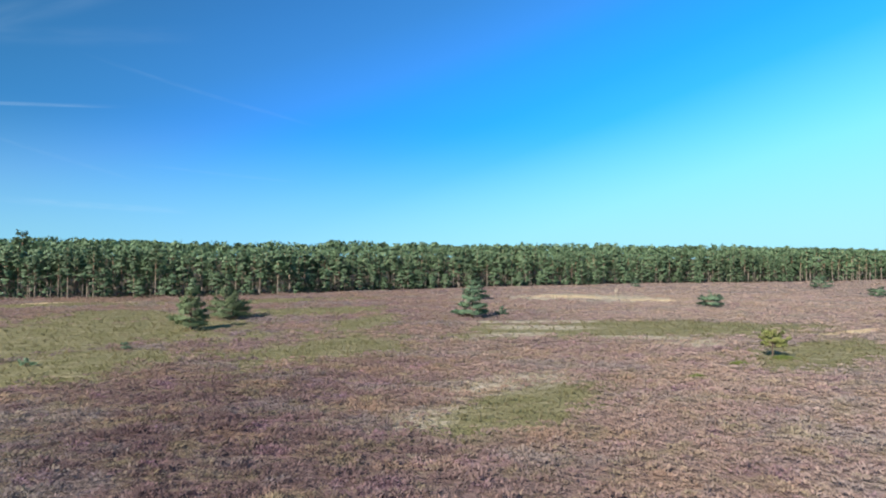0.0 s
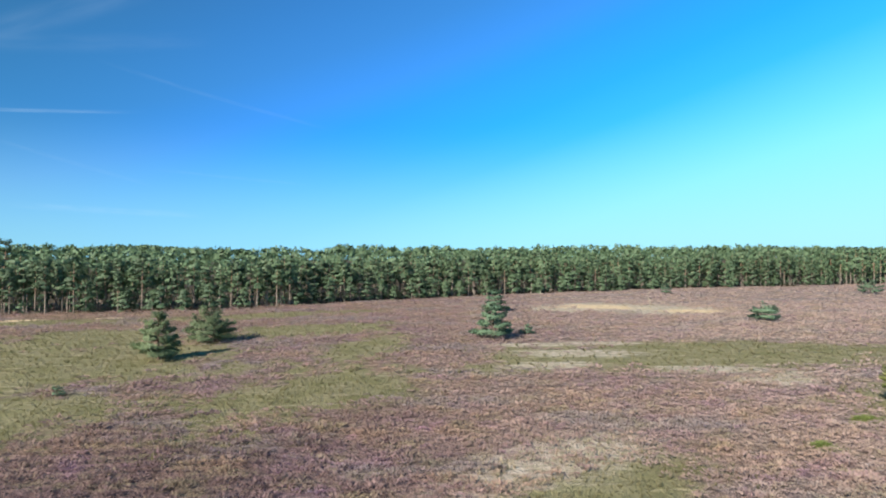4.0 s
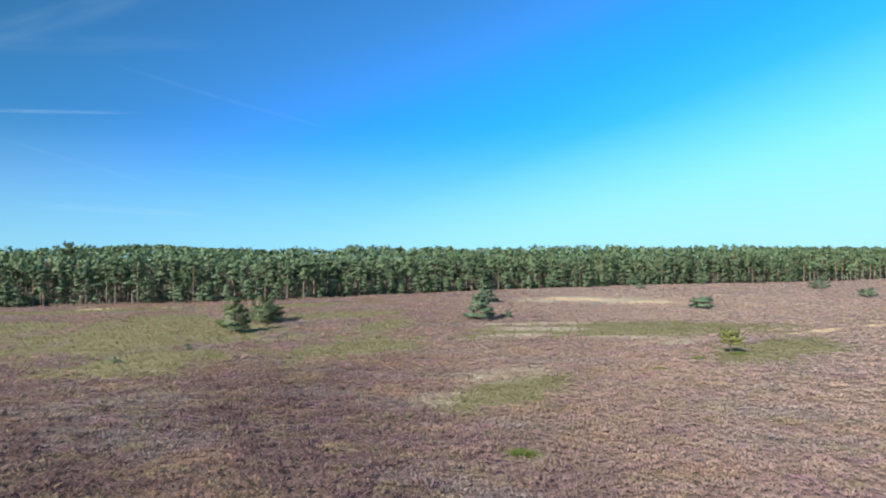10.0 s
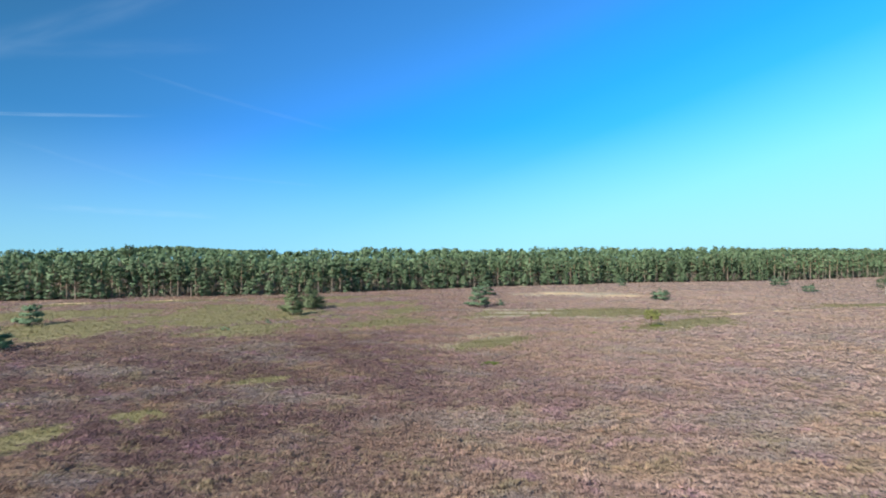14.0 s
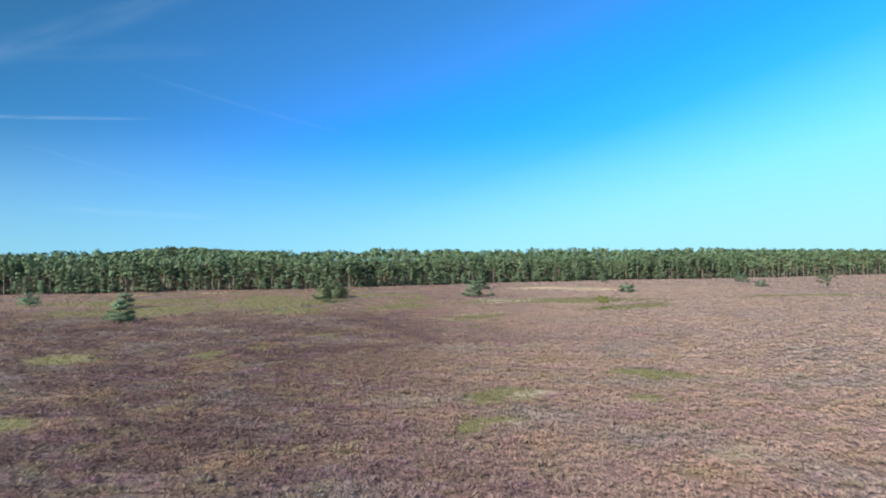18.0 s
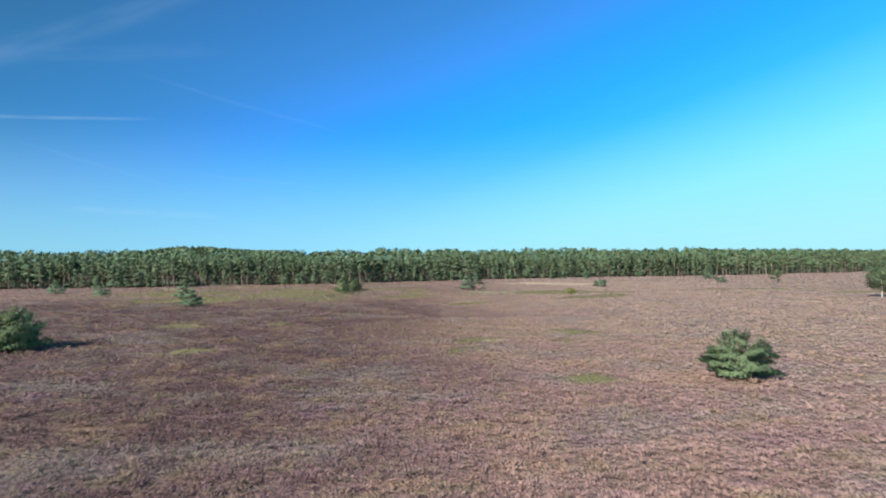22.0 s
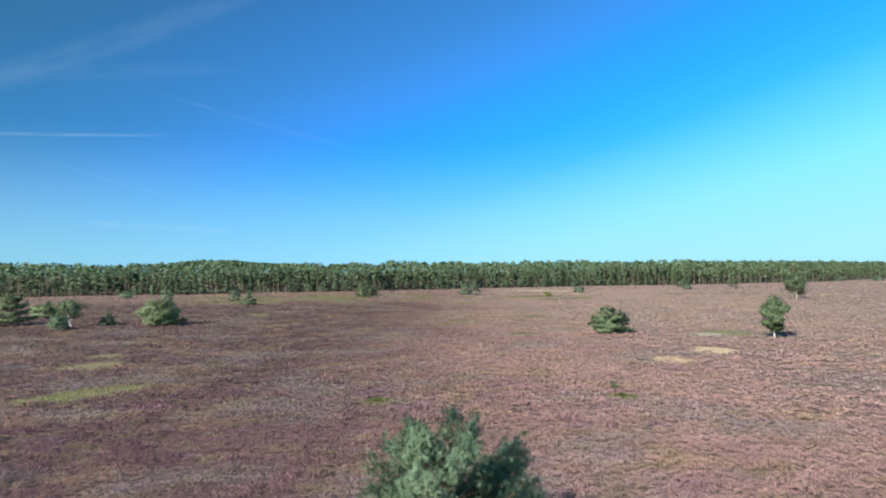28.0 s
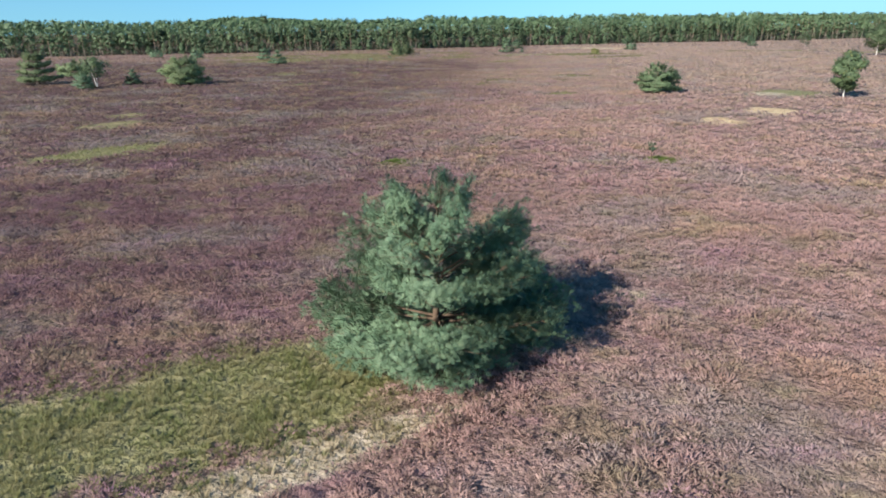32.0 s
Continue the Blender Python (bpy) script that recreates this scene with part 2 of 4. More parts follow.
def birch_bark_material():
    k = Nodes("birch_bark")
    co = k.n.new("ShaderNodeTexCoord").outputs["Object"]
    band = k.noise(2.2, 4, 0.7, co=co, stretch=(0.6, 0.6, 3.5))
    col = k.mix(k.span(band, 0.60, 0.68, 0, 0.9), (0.52, 0.50, 0.46), (0.05, 0.055, 0.05))
    return k.done(col, 0.7, 0.2)


M_HEATHER = heather_material()
M_GROUND = ground_material()
M_GRASS = blade_material("heath_grass", (0.188, 0.170, 0.080), (0.264, 0.228, 0.132), 0.3, 0.12)
M_STRAW = blade_material("dry_straw", (0.45, 0.37, 0.255), (0.32, 0.27, 0.165), 0.6, 0.15)
M_LUSH = blade_material("fresh_grass", (0.205, 0.218, 0.090), (0.300, 0.275, 0.140), 0.7, 0.10)
M_BRIGHT = blade_material("bright_grass", (0.145, 0.190, 0.052), (0.190, 0.222, 0.07))
M_NEEDLE = needle_material("pine_needles", (0.104, 0.172, 0.106), (0.150, 0.228, 0.138), (0.17, 0.13, 0.05))
M_NEEDLE_WARM = needle_material("pine_needles_warm", (0.112, 0.158, 0.080), (0.154, 0.204, 0.106), (0.20, 0.155, 0.05))
M_NEEDLE_LIGHT = needle_material("pine_needles_light", (0.165, 0.25, 0.135), (0.225, 0.32, 0.17), (0.20, 0.16, 0.06))
M_NEEDLE_WOOD = needle_material("forest_needles", (0.052, 0.090, 0.046), (0.086, 0.128, 0.063), (0.095, 0.09, 0.04), 0.10, 0.10, 0.12)
M_NEEDLE_YELLOW = needle_material("pine_needles_yellow", (0.17, 0.19, 0.062), (0.225, 0.235, 0.085), (0.24, 0.19, 0.05))
M_BIRCH_LEAF = needle_material("birch_leaves", (0.070, 0.108, 0.056), (0.100, 0.142, 0.070), (0.17, 0.15, 0.045))
M_BARK = bark_material("pine_bark", (0.11, 0.078, 0.056), (0.125, 0.082, 0.054), 1.0, 5.0)
M_BARK_WOOD = bark_material("forest_pine_bark", (0.20, 0.165, 0.135), (0.27, 0.175, 0.12), 3.0, 9.0)
M_BIRCH = birch_bark_material()
M_WOOD = bark_material("post_wood", (0.34, 0.30, 0.22), (0.40, 0.35, 0.26), 0.2, 1.6)

# ---------------------------------------------------------------- mesh tools


def height_at(x, y):
    """The heath's low swells."""
    return 0.10 * np.sin(x * 0.071 + 1.0) * np.cos(y * 0.053) + 0.07 * np.sin(x * 0.19 + y * 0.13)


def mesh_from(name, verts, faces, *rest):
    """One mesh from numpy arrays (and soft normals, if given), a material and a smooth flag."""
    soft_n = rest[0] if isinstance(rest[0], np.ndarray) else None
    rest = rest[1:] if soft_n is not None else rest
    mat, smooth = rest[0], (len(rest) > 1 and rest[1]) or soft_n is not None
    faces = np.array(faces, dtype=np.int32)
    if soft_n is not None:                              # every blade faces the way its tuft does
        p = np.asarray(verts)[faces]
        facing = np.einsum("ij,ij->i", np.cross(p[:, 1] - p[:, 0], p[:, 2] - p[:, 0]), soft_n[faces].mean(axis=1))
        faces[facing < 0] = faces[facing < 0][:, ::-1]
    me = bpy.data.meshes.new(name)
    n, c = faces.shape
    me.vertices.add(len(verts))
    me.vertices.foreach_set("co", np.asarray(verts, dtype=np.float32).ravel())
    me.loops.add(n * c)
    me.loops.foreach_set("vertex_index", faces.ravel())
    me.polygons.add(n)
    me.polygons.foreach_set("loop_start", np.arange(0, n * c, c, dtype=np.int32))
    if smooth:
        me.polygons.foreach_set("use_smooth", np.ones(n, dtype=bool))
    me.materials.append(mat)
    me.update()
    if soft_n is not None:
        unit = soft_n / (np.linalg.norm(soft_n, axis=1, keepdims=True) + 1e-9)
        me.attributes.new("custom_normal", "FLOAT_VECTOR", "POINT").data.foreach_set("vector", unit.astype(np.float32).ravel())
    return me


def scatter(proto, places, yaw, size, tall=None):
    """Joins copies of (verts, tris) at places, turned by yaw and scaled."""
    pv, pf = proto[:2]
    n = len(places)
    c, s = np.cos(yaw)[:, None], np.sin(yaw)[:, None]
    sz = size[:, None]
    tz = sz if tall is None else tall[:, None]
    out = np.empty((n, len(pv), 3), dtype=np.float32)
    out[:, :, 0] = (pv[:, 0] * c - pv[:, 1] * s) * sz + places[:, 0:1]
    out[:, :, 1] = (pv[:, 0] * s + pv[:, 1] * c) * sz + places[:, 1:2]
    out[:, :, 2] = pv[:, 2] * tz + places[:, 2:3]
    f = pf[None] + (np.arange(n) * len(pv))[:, None, None]
    if len(proto) == 2:
        return out.reshape(-1, 3), f.reshape(-1, pf.shape[1])
    pn = proto[2]
    nn = np.empty((n, len(pv), 3), dtype=np.float32)
    nn[:, :, 0] = pn[:, 0] * c - pn[:, 1] * s
    nn[:, :, 1] = pn[:, 0] * s + pn[:, 1] * c
    nn[:, :, 2] = pn[:, 2]
    return out.reshape(-1, 3), f.reshape(-1, pf.shape[1]), nn.reshape(-1, 3)


def join(pieces):
    o, fs = 0, []
    for p in pieces:
        fs.append(p[1] + o)
        o += len(p[0])
    out = [np.concatenate([p[0] for p in pieces]), np.concatenate(fs)]
    if len(pieces[0]) == 3:
        out.append(np.concatenate([p[2] for p in pieces]))
    return out


def oriented(proto, places, dirs, size, rng, soft_n=None):
    """Copies of a prototype whose z axis follows dirs, spun at random about it."""
    pv, pf = proto
    n = len(places)
    d = dirs / np.linalg.norm(dirs, axis=1, keepdims=True)
    ref = rng.normal(size=(n, 3))
    a = np.cross(d, ref)
    a /= np.linalg.norm(a, axis=1, keepdims=True) + 1e-9
    b = np.cross(d, a)
    out = (pv[None, :, 0, None] * a[:, None] + pv[None, :, 1, None] * b[:, None] + pv[None, :, 2, None] * d[:, None]) * size[:, None, None]
    out = out + places[:, None]
    f = pf[None] + (np.arange(n) * len(pv))[:, None, None]
    if soft_n is None:
        return out.reshape(-1, 3), f.reshape(-1, pf.shape[1])
    return out.reshape(-1, 3), f.reshape(-1, pf.shape[1]), np.repeat(soft_n, len(pv), axis=0)


def tube(points, radii, sides=6):
    """A tapered limb along points, as triangles, closed at its tip."""
    pts = np.asarray(points, dtype=float)
    m = len(pts)
    vs = []
    for i in range(m):
        d = pts[min(i + 1, m - 1)] - pts[max(i - 1, 0)]
        d = d / (np.linalg.norm(d) + 1e-9)
        a = np.cross(d, (0.31, 0.95, 0.05))
        a /= np.linalg.norm(a) + 1e-9
        b = np.cross(d, a)
        for j in range(sides):
            w = 2 * math.pi * j / sides
            vs.append(pts[i] + radii[i] * (math.cos(w) * a + math.sin(w) * b))
    vs.append(pts[-1])
    fs = []
    for i in range(m - 1):
        for j in range(sides):
            p, q = i * sides + j, i * sides + (j + 1) % sides
            fs += [(p, q, q + sides), (p, q + sides, p + sides)]
    for j in range(sides):
        fs.append(((m - 1) * sides + j, (m - 1) * sides + (j + 1) % sides, m * sides))
    return np.array(vs), np.array(fs, dtype=np.int32)


def part(name, data, parent, label=""):
    ob = new(name, data)
    ob.parent = parent
    if label:
        ob["label"] = label
    return ob


def tuft(blades, spread, width, rng):
    """A shoot: narrow blades that fan out round an axis."""
    vs, fs = [], []
    for i in range(blades):
        w = 2 * math.pi * (i / blades) + rng.uniform(-0.5, 0.5)
        t = spread * rng.uniform(0.35, 1.0)
        d = np.array((math.cos(w) * math.sin(t), math.sin(w) * math.sin(t), math.cos(t))) * rng.uniform(0.75, 1.1)
        s = np.array((-d[1], d[0], 0.0)) + rng.normal(size=3) * 0.28 * math.sin(t)
        s *= width / (np.linalg.norm(s) + 1e-9)
        root = d * -0.15
        o = len(vs)
        vs += [root + d * 0.25 - s, root + d * 0.25 + s, d + s * 0.25]
        fs.append((o, o + 1, o + 2))
    return np.array(vs), np.array(fs, dtype=np.int32)


# ---------------------------------------------------------------- ground cover
PATCHES = []


def patch(kind, x, y, rx, ry, turn=0, much=1.0):
    """An oval of other cover in the heather: 0 grass, 1 straw, 2 fresh green, 3 bare sand."""
    PATCHES.append((kind, x, y, rx, ry, radians(turn), much))


patch(0, -48, 84, 26, 22, 35)
patch(0, -36, 58, 14, 9, 40)
patch(0, -58, 108, 14, 14)
patch(0, -74, 60, 22, 18, 30)
patch(0, -90, 90, 30, 16, 20)
patch(0, -13, 70, 16, 8.5, 68)
patch(0, -11, 98, 6, 15, -10)
patch(0, -24, 120, 16, 9, 20)
patch(0, 28, 90, 25, 12, 10)
patch(1, 12, 83, 6, 2.4, 5, 0.7)
patch(1, 30, 80, 7, 2.6, 0, 0.7)
patch(1, 22, 101, 8, 2.4, 0, 0.7)
patch(0, 46, 91, 18, 11, 10)
patch(0, 6.5, 41.5, 12, 4.8, 47)
patch(0, 46, 66, 16, 7, 38)
patch(1, 17, 91.5, 9, 3.4, 0, 0.8)
patch(1, 34, 73.5, 5, 2.6, 5, 0.8)
patch(1, 7.0, 50.0, 9.5, 3.6, 36, 0.64)
patch(1, -1.0, 38.0, 5.5, 2.6, 60, 0.5)
patch(1, 38, 77, 3.5, 1.5, 10, 0.7)
patch(1, 12, 99, 7, 2.0, 5, 0.8)
patch(1, 44, 161, 21, 14, -14)
patch(3, 38, 166, 16, 8, -14, 0.75)
patch(3, 58, 152, 10, 6, -14, 0.75)
patch(3, 64, 86.5, 9, 1.6, 32)
patch(3, 84, 95, 10, 2.0, 20)
patch(3, -88, 137, 6, 2.6, 24, 0.9)
patch(3, -72, 143, 4, 2.2, 20, 0.8)
patch(3, -52, 150, 5, 2.4, 20, 0.8)
patch(3, -112, 127, 7, 3.0, 14, 0.9)
patch(0, -92, 128, 40, 7, 20)
patch(0, -40, 146, 26, 7, 25)
patch(3, 60, 224, 14, 1.8, 22, 0.6)
patch(3, 112, 250, 20, 1.8, 18, 0.6)
patch(3, 100, 47, 7, 2.6, -20)
patch(3, 108, 55, 12, 2.0, 10, 0.7)
patch(3, 170, 99, 20, 2.2, 12, 0.7)
patch(0, -20, 13, 3.5, 2.2, 30)
patch(0, -26, -2, 2.5, 2.2)
patch(0, -48, -12, 5, 5)
patch(0, -31, -8, 2.5, 4)
patch(0, 6, -32, 5, 3.2, 35)
patch(1, 9, -31, 2.6, 1.4, 20)
patch(1, -1.5, -34.2, 2.2, 0.9, -42, 0.8)
patch(1, -10.3, -26.6, 1.8, 0.8, -42, 0.8)
patch(1, 6.2, -41.0, 0.9, 0.9, 0, 0.9)
patch(2, 2.6, -42.9, 1.2, 1.4)
patch(1, 20, -48, 3.0, 1.6, 10, 0.6)
patch(1, -7.2, -95.8, 1.8, 1.0, 10, 0.6)
patch(2, 22, -22, 4.5, 2.6, -20)
patch(0, 18.5, -33, 2.5, 1.8)
patch(0, 4.5, -41, 3, 1.6, 20)
patch(2, 16.3, -61, 3.2, 2.8, 10)
patch(0, 23, -24, 4.5, 2.2)
patch(2, -33, -43, 2.6, 2.6)
patch(3, 40.8, -83.2, 4.0, 4.6, 0, 1.0)
patch(3, 37.5, -88.5, 1.2, 0.9, 10, 0.8)
patch(3, 32, -92, 4.0, 4.6, 10, 0.62)
patch(3, 15.2, -124.6, 0.9, 0.5, 10)
patch(2, 52, -62.0, 5.2, 6.0, 15)
patch(1, 47, -63.5, 3.6, 3.6, 15, 0.8)
patch(0, -40, -95, 3.2, 4.2, -40)
patch(2, -30, -112, 6.5, 3.0, 48)
patch(0, -43, -87, 2.5, 3.0)
patch(2, -1.2, -150.3, 6.2, 3.0, 30)
patch(2, -7.5, -153.9, 6.0, 3.4, 34)
patch(0, -12.5, -156.5, 6.0, 4.0, 34)
patch(1, 1.5, -153.2, 5.4, 0.70, 35)
patch(1, -4.6, -157.6, 2.6, 0.7, 42, 0.9)
patch(1, 1.6, -146.6, 0.6, 1.3, -20)
patch(1, 12.4, -141.6, 0.8, 0.6, 0)
patch(0, 118, 110, 34, 6, 14)
patch(0, 150, 90, 24, 5, 10)
TUSSOCKS = [(5.2, 22.0, 1.3, 0.8), (19.7, -115.0, 1.25, 0.7), (-1.5, -116.5, 1.3, 0.6), (24.7, 52.0, 0.9, 0.6), (31.7, 57.8, 1.1, 0.7), (38.5, 61.5, 1.6, 0.9)]
for tx, ty, ta, tb in TUSSOCKS:
    patch(2, tx, ty, ta * 1.35, tb * 1.6)


def waver(x, y):
    return 0.26 * np.sin(x * 0.9 + 1.7 * np.sin(y * 0.37)) + 0.22 * np.sin(y * 1.3 + 1.3 * np.sin(x * 0.51)) + 0.16 * np.sin(2.9 * x + 1.7 * y)


def cover(x, y):
    """How much grass, straw, fresh green and sand there is at a place, 0 to 1 each."""
    out = np.zeros((len(x), 4))
    wob = waver(x, y)
    for kind, px, py, rx, ry, turn, much in PATCHES:
        c, s = math.cos(turn), math.sin(turn)
        dx, dy = x - px, y - py
        u, v = (dx * c + dy * s) / rx, (-dx * s + dy * c) / ry
        out[:, kind] = np.maximum(out[:, kind], much * np.clip(1.45 - np.sqrt(u * u + v * v) + min(1.0, 0.12 * min(rx, ry)) * (0.34 * wob + 0.5 * waver(x * 0.31 + px, y * 0.31)), 0, 1))
    return out


EDGE_X = [-420, -220, -160, -106, -75, -45, -24, 3, 46, 96, 151, 206, 295, 430, 700]
EDGE_Y = [60, 112, 132, 147, 156, 166, 190, 207, 232, 253, 268, 287, 342, 450, 620]


def edge_y(x):
    return np.interp(x, EDGE_X, EDGE_Y)


def axis(a, b, step, far):
    mid = np.arange(a, b + 0.1, step)
    grow = np.cumsum(step * 1.28 ** np.arange(1, 40))
    grow = grow[grow < far]
    return np.concatenate([a - grow[::-1], mid, b + grow])


gx, gy = axis(-170, 190, 1.5, 4500), axis(-190, 215, 1.5, 4500)
gx = np.unique(np.concatenate([gx, np.arange(-9, 9, 0.35)]))
gy = np.unique(np.concatenate([gy, np.arange(-163, -141, 0.35)]))
GX, GY = np.meshgrid(gx, gy)
vx, vy = GX.ravel(), GY.ravel()
nx = len(gx)
cell = (np.arange(len(gy) - 1)[:, None] * nx + np.arange(nx - 1)[None]).ravel()
ground_me = mesh_from("ground", np.stack([vx, vy, height_at(vx, vy)], 1), np.stack([cell, cell + 1, cell + nx + 1, cell + nx], 1), M_GROUND, True)
rgba = np.ones((len(vx), 4), dtype=np.float32)
kinds_at = cover(vx, vy)
rgba[:, :] = kinds_at
ground_me.color_attributes.new("cover", "FLOAT_COLOR", "POINT").data.foreach_set("color", rgba.ravel())
ground_me.attributes.new("shaded_woodland", "FLOAT", "POINT").data.foreach_set("value", np.clip((vy - edge_y(vx)) / 6.0 + 0.3, 0, 1).astype(np.float32))
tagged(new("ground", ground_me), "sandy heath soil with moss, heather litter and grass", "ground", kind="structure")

# ---------------------------------------------------------------- heather and grass
rng = np.random.default_rng(7)


def clump(sprigs, seed, width=0.16, length=1.0):
    """A heather cushion: a low fuzzy dome of short flowering sprigs that lean outwards."""
    r = np.random.default_rng(seed)
    vs, fs = [], []
    for i in range(sprigs):
        w, q = 2.4 * i + r.uniform(-0.4, 0.4), math.sqrt((i + 0.5) / sprigs)
        root = np.array((q * math.cos(w) * (1.0 - 0.3 * length), q * math.sin(w) * (1.0 - 0.3 * length), 0.30 + 0.45 * (1 - length) - (0.35 + 0.4 * (1 - length)) * q * q))
        d = np.array((q * math.cos(w) * 0.6, q * math.sin(w) * 0.6, 0.62 - 0.2 * q)) + r.normal(size=3) * np.array((0.22, 0.22, 0.10))
        d = d * length
        side = np.cross(d, r.normal(size=3))
        side *= width * r.uniform(0.8, 1.3) / (np.linalg.norm(side) + 1e-9)
        o = len(vs)
        vs += [root - side, root + side, root + d]
        fs.append((o, o + 1, o + 2))
    return np.array(vs), np.array(fs, dtype=np.int32)


def spread(x0, x1, y0, y1, step):
    """Jittered places over a field."""
    X, Y = np.meshgrid(np.arange(x0, x1, step), np.arange(y0, y1, step))
    X = X.ravel() + rng.uniform(-0.5, 0.5, X.size) * step * 1.7
    Y = Y.ravel() + rng.uniform(-0.5, 0.5, Y.size) * step * 1.7
    return np.stack([X, Y, height_at(X, Y)], 1)


def hummocks(x, y, cell):
    """1 on the crown of the nearest hummock of a scattered set, falling to 0 in the dips between them."""
    best = np.full(len(x), 9.0)
    cx, cy = np.floor(x / cell), np.floor(y / cell)
    for i in (-1, 0, 1):
        for j in (-1, 0, 1):
            a, b = cx + i, cy + j
            h = np.sin(a * 127.1 + b * 311.7) * 43758.5453
            g = np.sin(a * 269.5 + b * 183.3) * 24634.6345
            best = np.minimum(best, np.hypot(a + 0.15 + 0.7 * (h - np.floor(h)) - x / cell, b + 0.15 + 0.7 * (g - np.floor(g)) - y / cell))
    return np.clip(1.0 - (best / 0.72) ** 2, 0, 1)


def field(name, label, places, protos, mat, lo, hi, flat=1.0, kind_label="heather", cell=0.0):
    pieces = []
    pick = rng.integers(0, len(protos), len(places))
    big = 0.97 + 0.38 * waver(places[:, 0] * 1.3, places[:, 1] * 1.3)
    if cell:                                            # cushions stand high on hummocks and thin out between them
        hum = hummocks(places[:, 0], places[:, 1], cell)
        big = np.clip(big, 0.8, 1.25) * (0.46 + 0.74 * hum)
        places = places + np.stack([0 * hum, 0 * hum, min(0.17, 0.26 * cell) * hum], 1)
    for i, p in enumerate(protos):
        m = pick == i
        size = rng.uniform(lo, hi, m.sum()) * np.clip(big[m], 0.55, 1.4)
        pieces.append(scatter(p, places[m], rng.uniform(0, 6.28, m.sum()), size, size * flat * np.clip(big[m], 0.6, 1.3) * rng.uniform(0.75, 1.25, m.sum())))
    tagged(new(name, mesh_from(name, *join(pieces), mat)), label, kind_label, kind="stuff")


def bare(places, limit, gaps=0.04):
    """Keeps the places that the heather covers, with a few gaps between the cushions."""
    places = places[rng.uniform(0, 1, len(places)) > gaps]
    c = cover(places[:, 0], places[:, 1])
    worst = np.maximum(c[:, 0] * 0.93, c[:, 1:].max(axis=1))
    worst = worst + rng.uniform(-1, 1, len(places)) * np.where(c[:, 0] > c[:, 1:].max(axis=1), 0.24, np.where(c[:, 1] > c[:, 2:].max(axis=1), 0.34, 0.16))
    return places[worst < limit]


def inside(p, x0, x1, y0, y1):
    return (p[:, 0] > x0) & (p[:, 0] < x1) & (p[:, 1] > y0) & (p[:, 1] < y1)


def rim(p, x0, x1, y0, y1, soft):
    """1 well inside a field, falling to 0 at its rim."""
    d = np.minimum(np.minimum(p[:, 0] - x0, x1 - p[:, 0]), np.minimum(p[:, 1] - y0, y1 - p[:, 1]))
    return np.clip(d / soft, 0, 1)


NEAR = (-34, 40, -172, 76)
near = spread(*NEAR, 0.44)
near = near[np.abs(near[:, 0] - 5) < 14 + 1.0 * (near[:, 1] + 172)]
near = bare(near[rim(near, *NEAR, 14) > rng.uniform(0, 1, len(near))], 0.55, 0.12)
close = near[:, 1] < -124
field("heather", "low heather in fading mauve and brown flower", near[~close], [clump(18, s, 0.12, 0.72) for s in range(12)], M_HEATHER, 0.30, 0.46, 0.78, cell=0.78)
fine = spread(-50, 60, -172, -112, 0.31)
fine = fine[(np.abs(fine[:, 0] - 5) < 10 + 0.85 * (fine[:, 1] + 172)) & (fine[:, 1] < -124 + rng.uniform(-3, 3, len(fine)))]
field("heather_cushions", "heather cushions with fine flowering sprigs round a pine", bare(fine, 0.55, 0.12), [clump(32, 80 + s, 0.068, 0.55) for s in range(12)], M_HEATHER, 0.22, 0.36, 0.95, cell=0.62)
MID = (-118, 128, -172, 186)
mid = spread(*MID, 0.95)
mid = mid[np.abs(mid[:, 0] - 5) < 14 + 1.0 * (mid[:, 1] + 172)]
mid = mid[(rim(mid, *MID, 25) > rng.uniform(0, 1, len(mid))) & (rim(mid, *NEAR, 14) < rng.uniform(0, 1, len(mid)))]
mid = bare(mid, 0.5)
field("heather_sward", "heather cushions across the open heath", mid, [clump(17, 20 + s, 0.12, 0.75) for s in range(10)], M_HEATHER, 0.50, 0.82, 0.50, cell=1.5)
FAR = (-215, 330, -235, 330)
far = spread(*FAR, 3.0)
far = far[(((rim(far, *MID, 25) < rng.uniform(0, 1, len(far))) & (far[:, 1] > -70)) | (np.abs(far[:, 0] - 5) > 16 + 1.0 * np.maximum(far[:, 1] + 172, 0))) & (far[:, 1] < edge_y(far[:, 0]) + 3)]
field("heather_far", "distant heather before the forest", bare(far, 0.5), [clump(10, 30 + s, 0.22) for s in range(8)], M_HEATHER, 1.0, 1.8, 0.20)


def grass_tuft(n, seed, lean=0.75, width=0.05):
    return tuft(n, lean, width, np.random.default_rng(seed))


def on_cover(places, kind, limit):
    c = cover(places[:, 0], places[:, 1])
    c = c[:, kind] + rng.uniform(-0.38, 0.38, len(places)) - (0.5 * c[:, 1] if kind == 0 else 0.0)
    return places[c > limit]


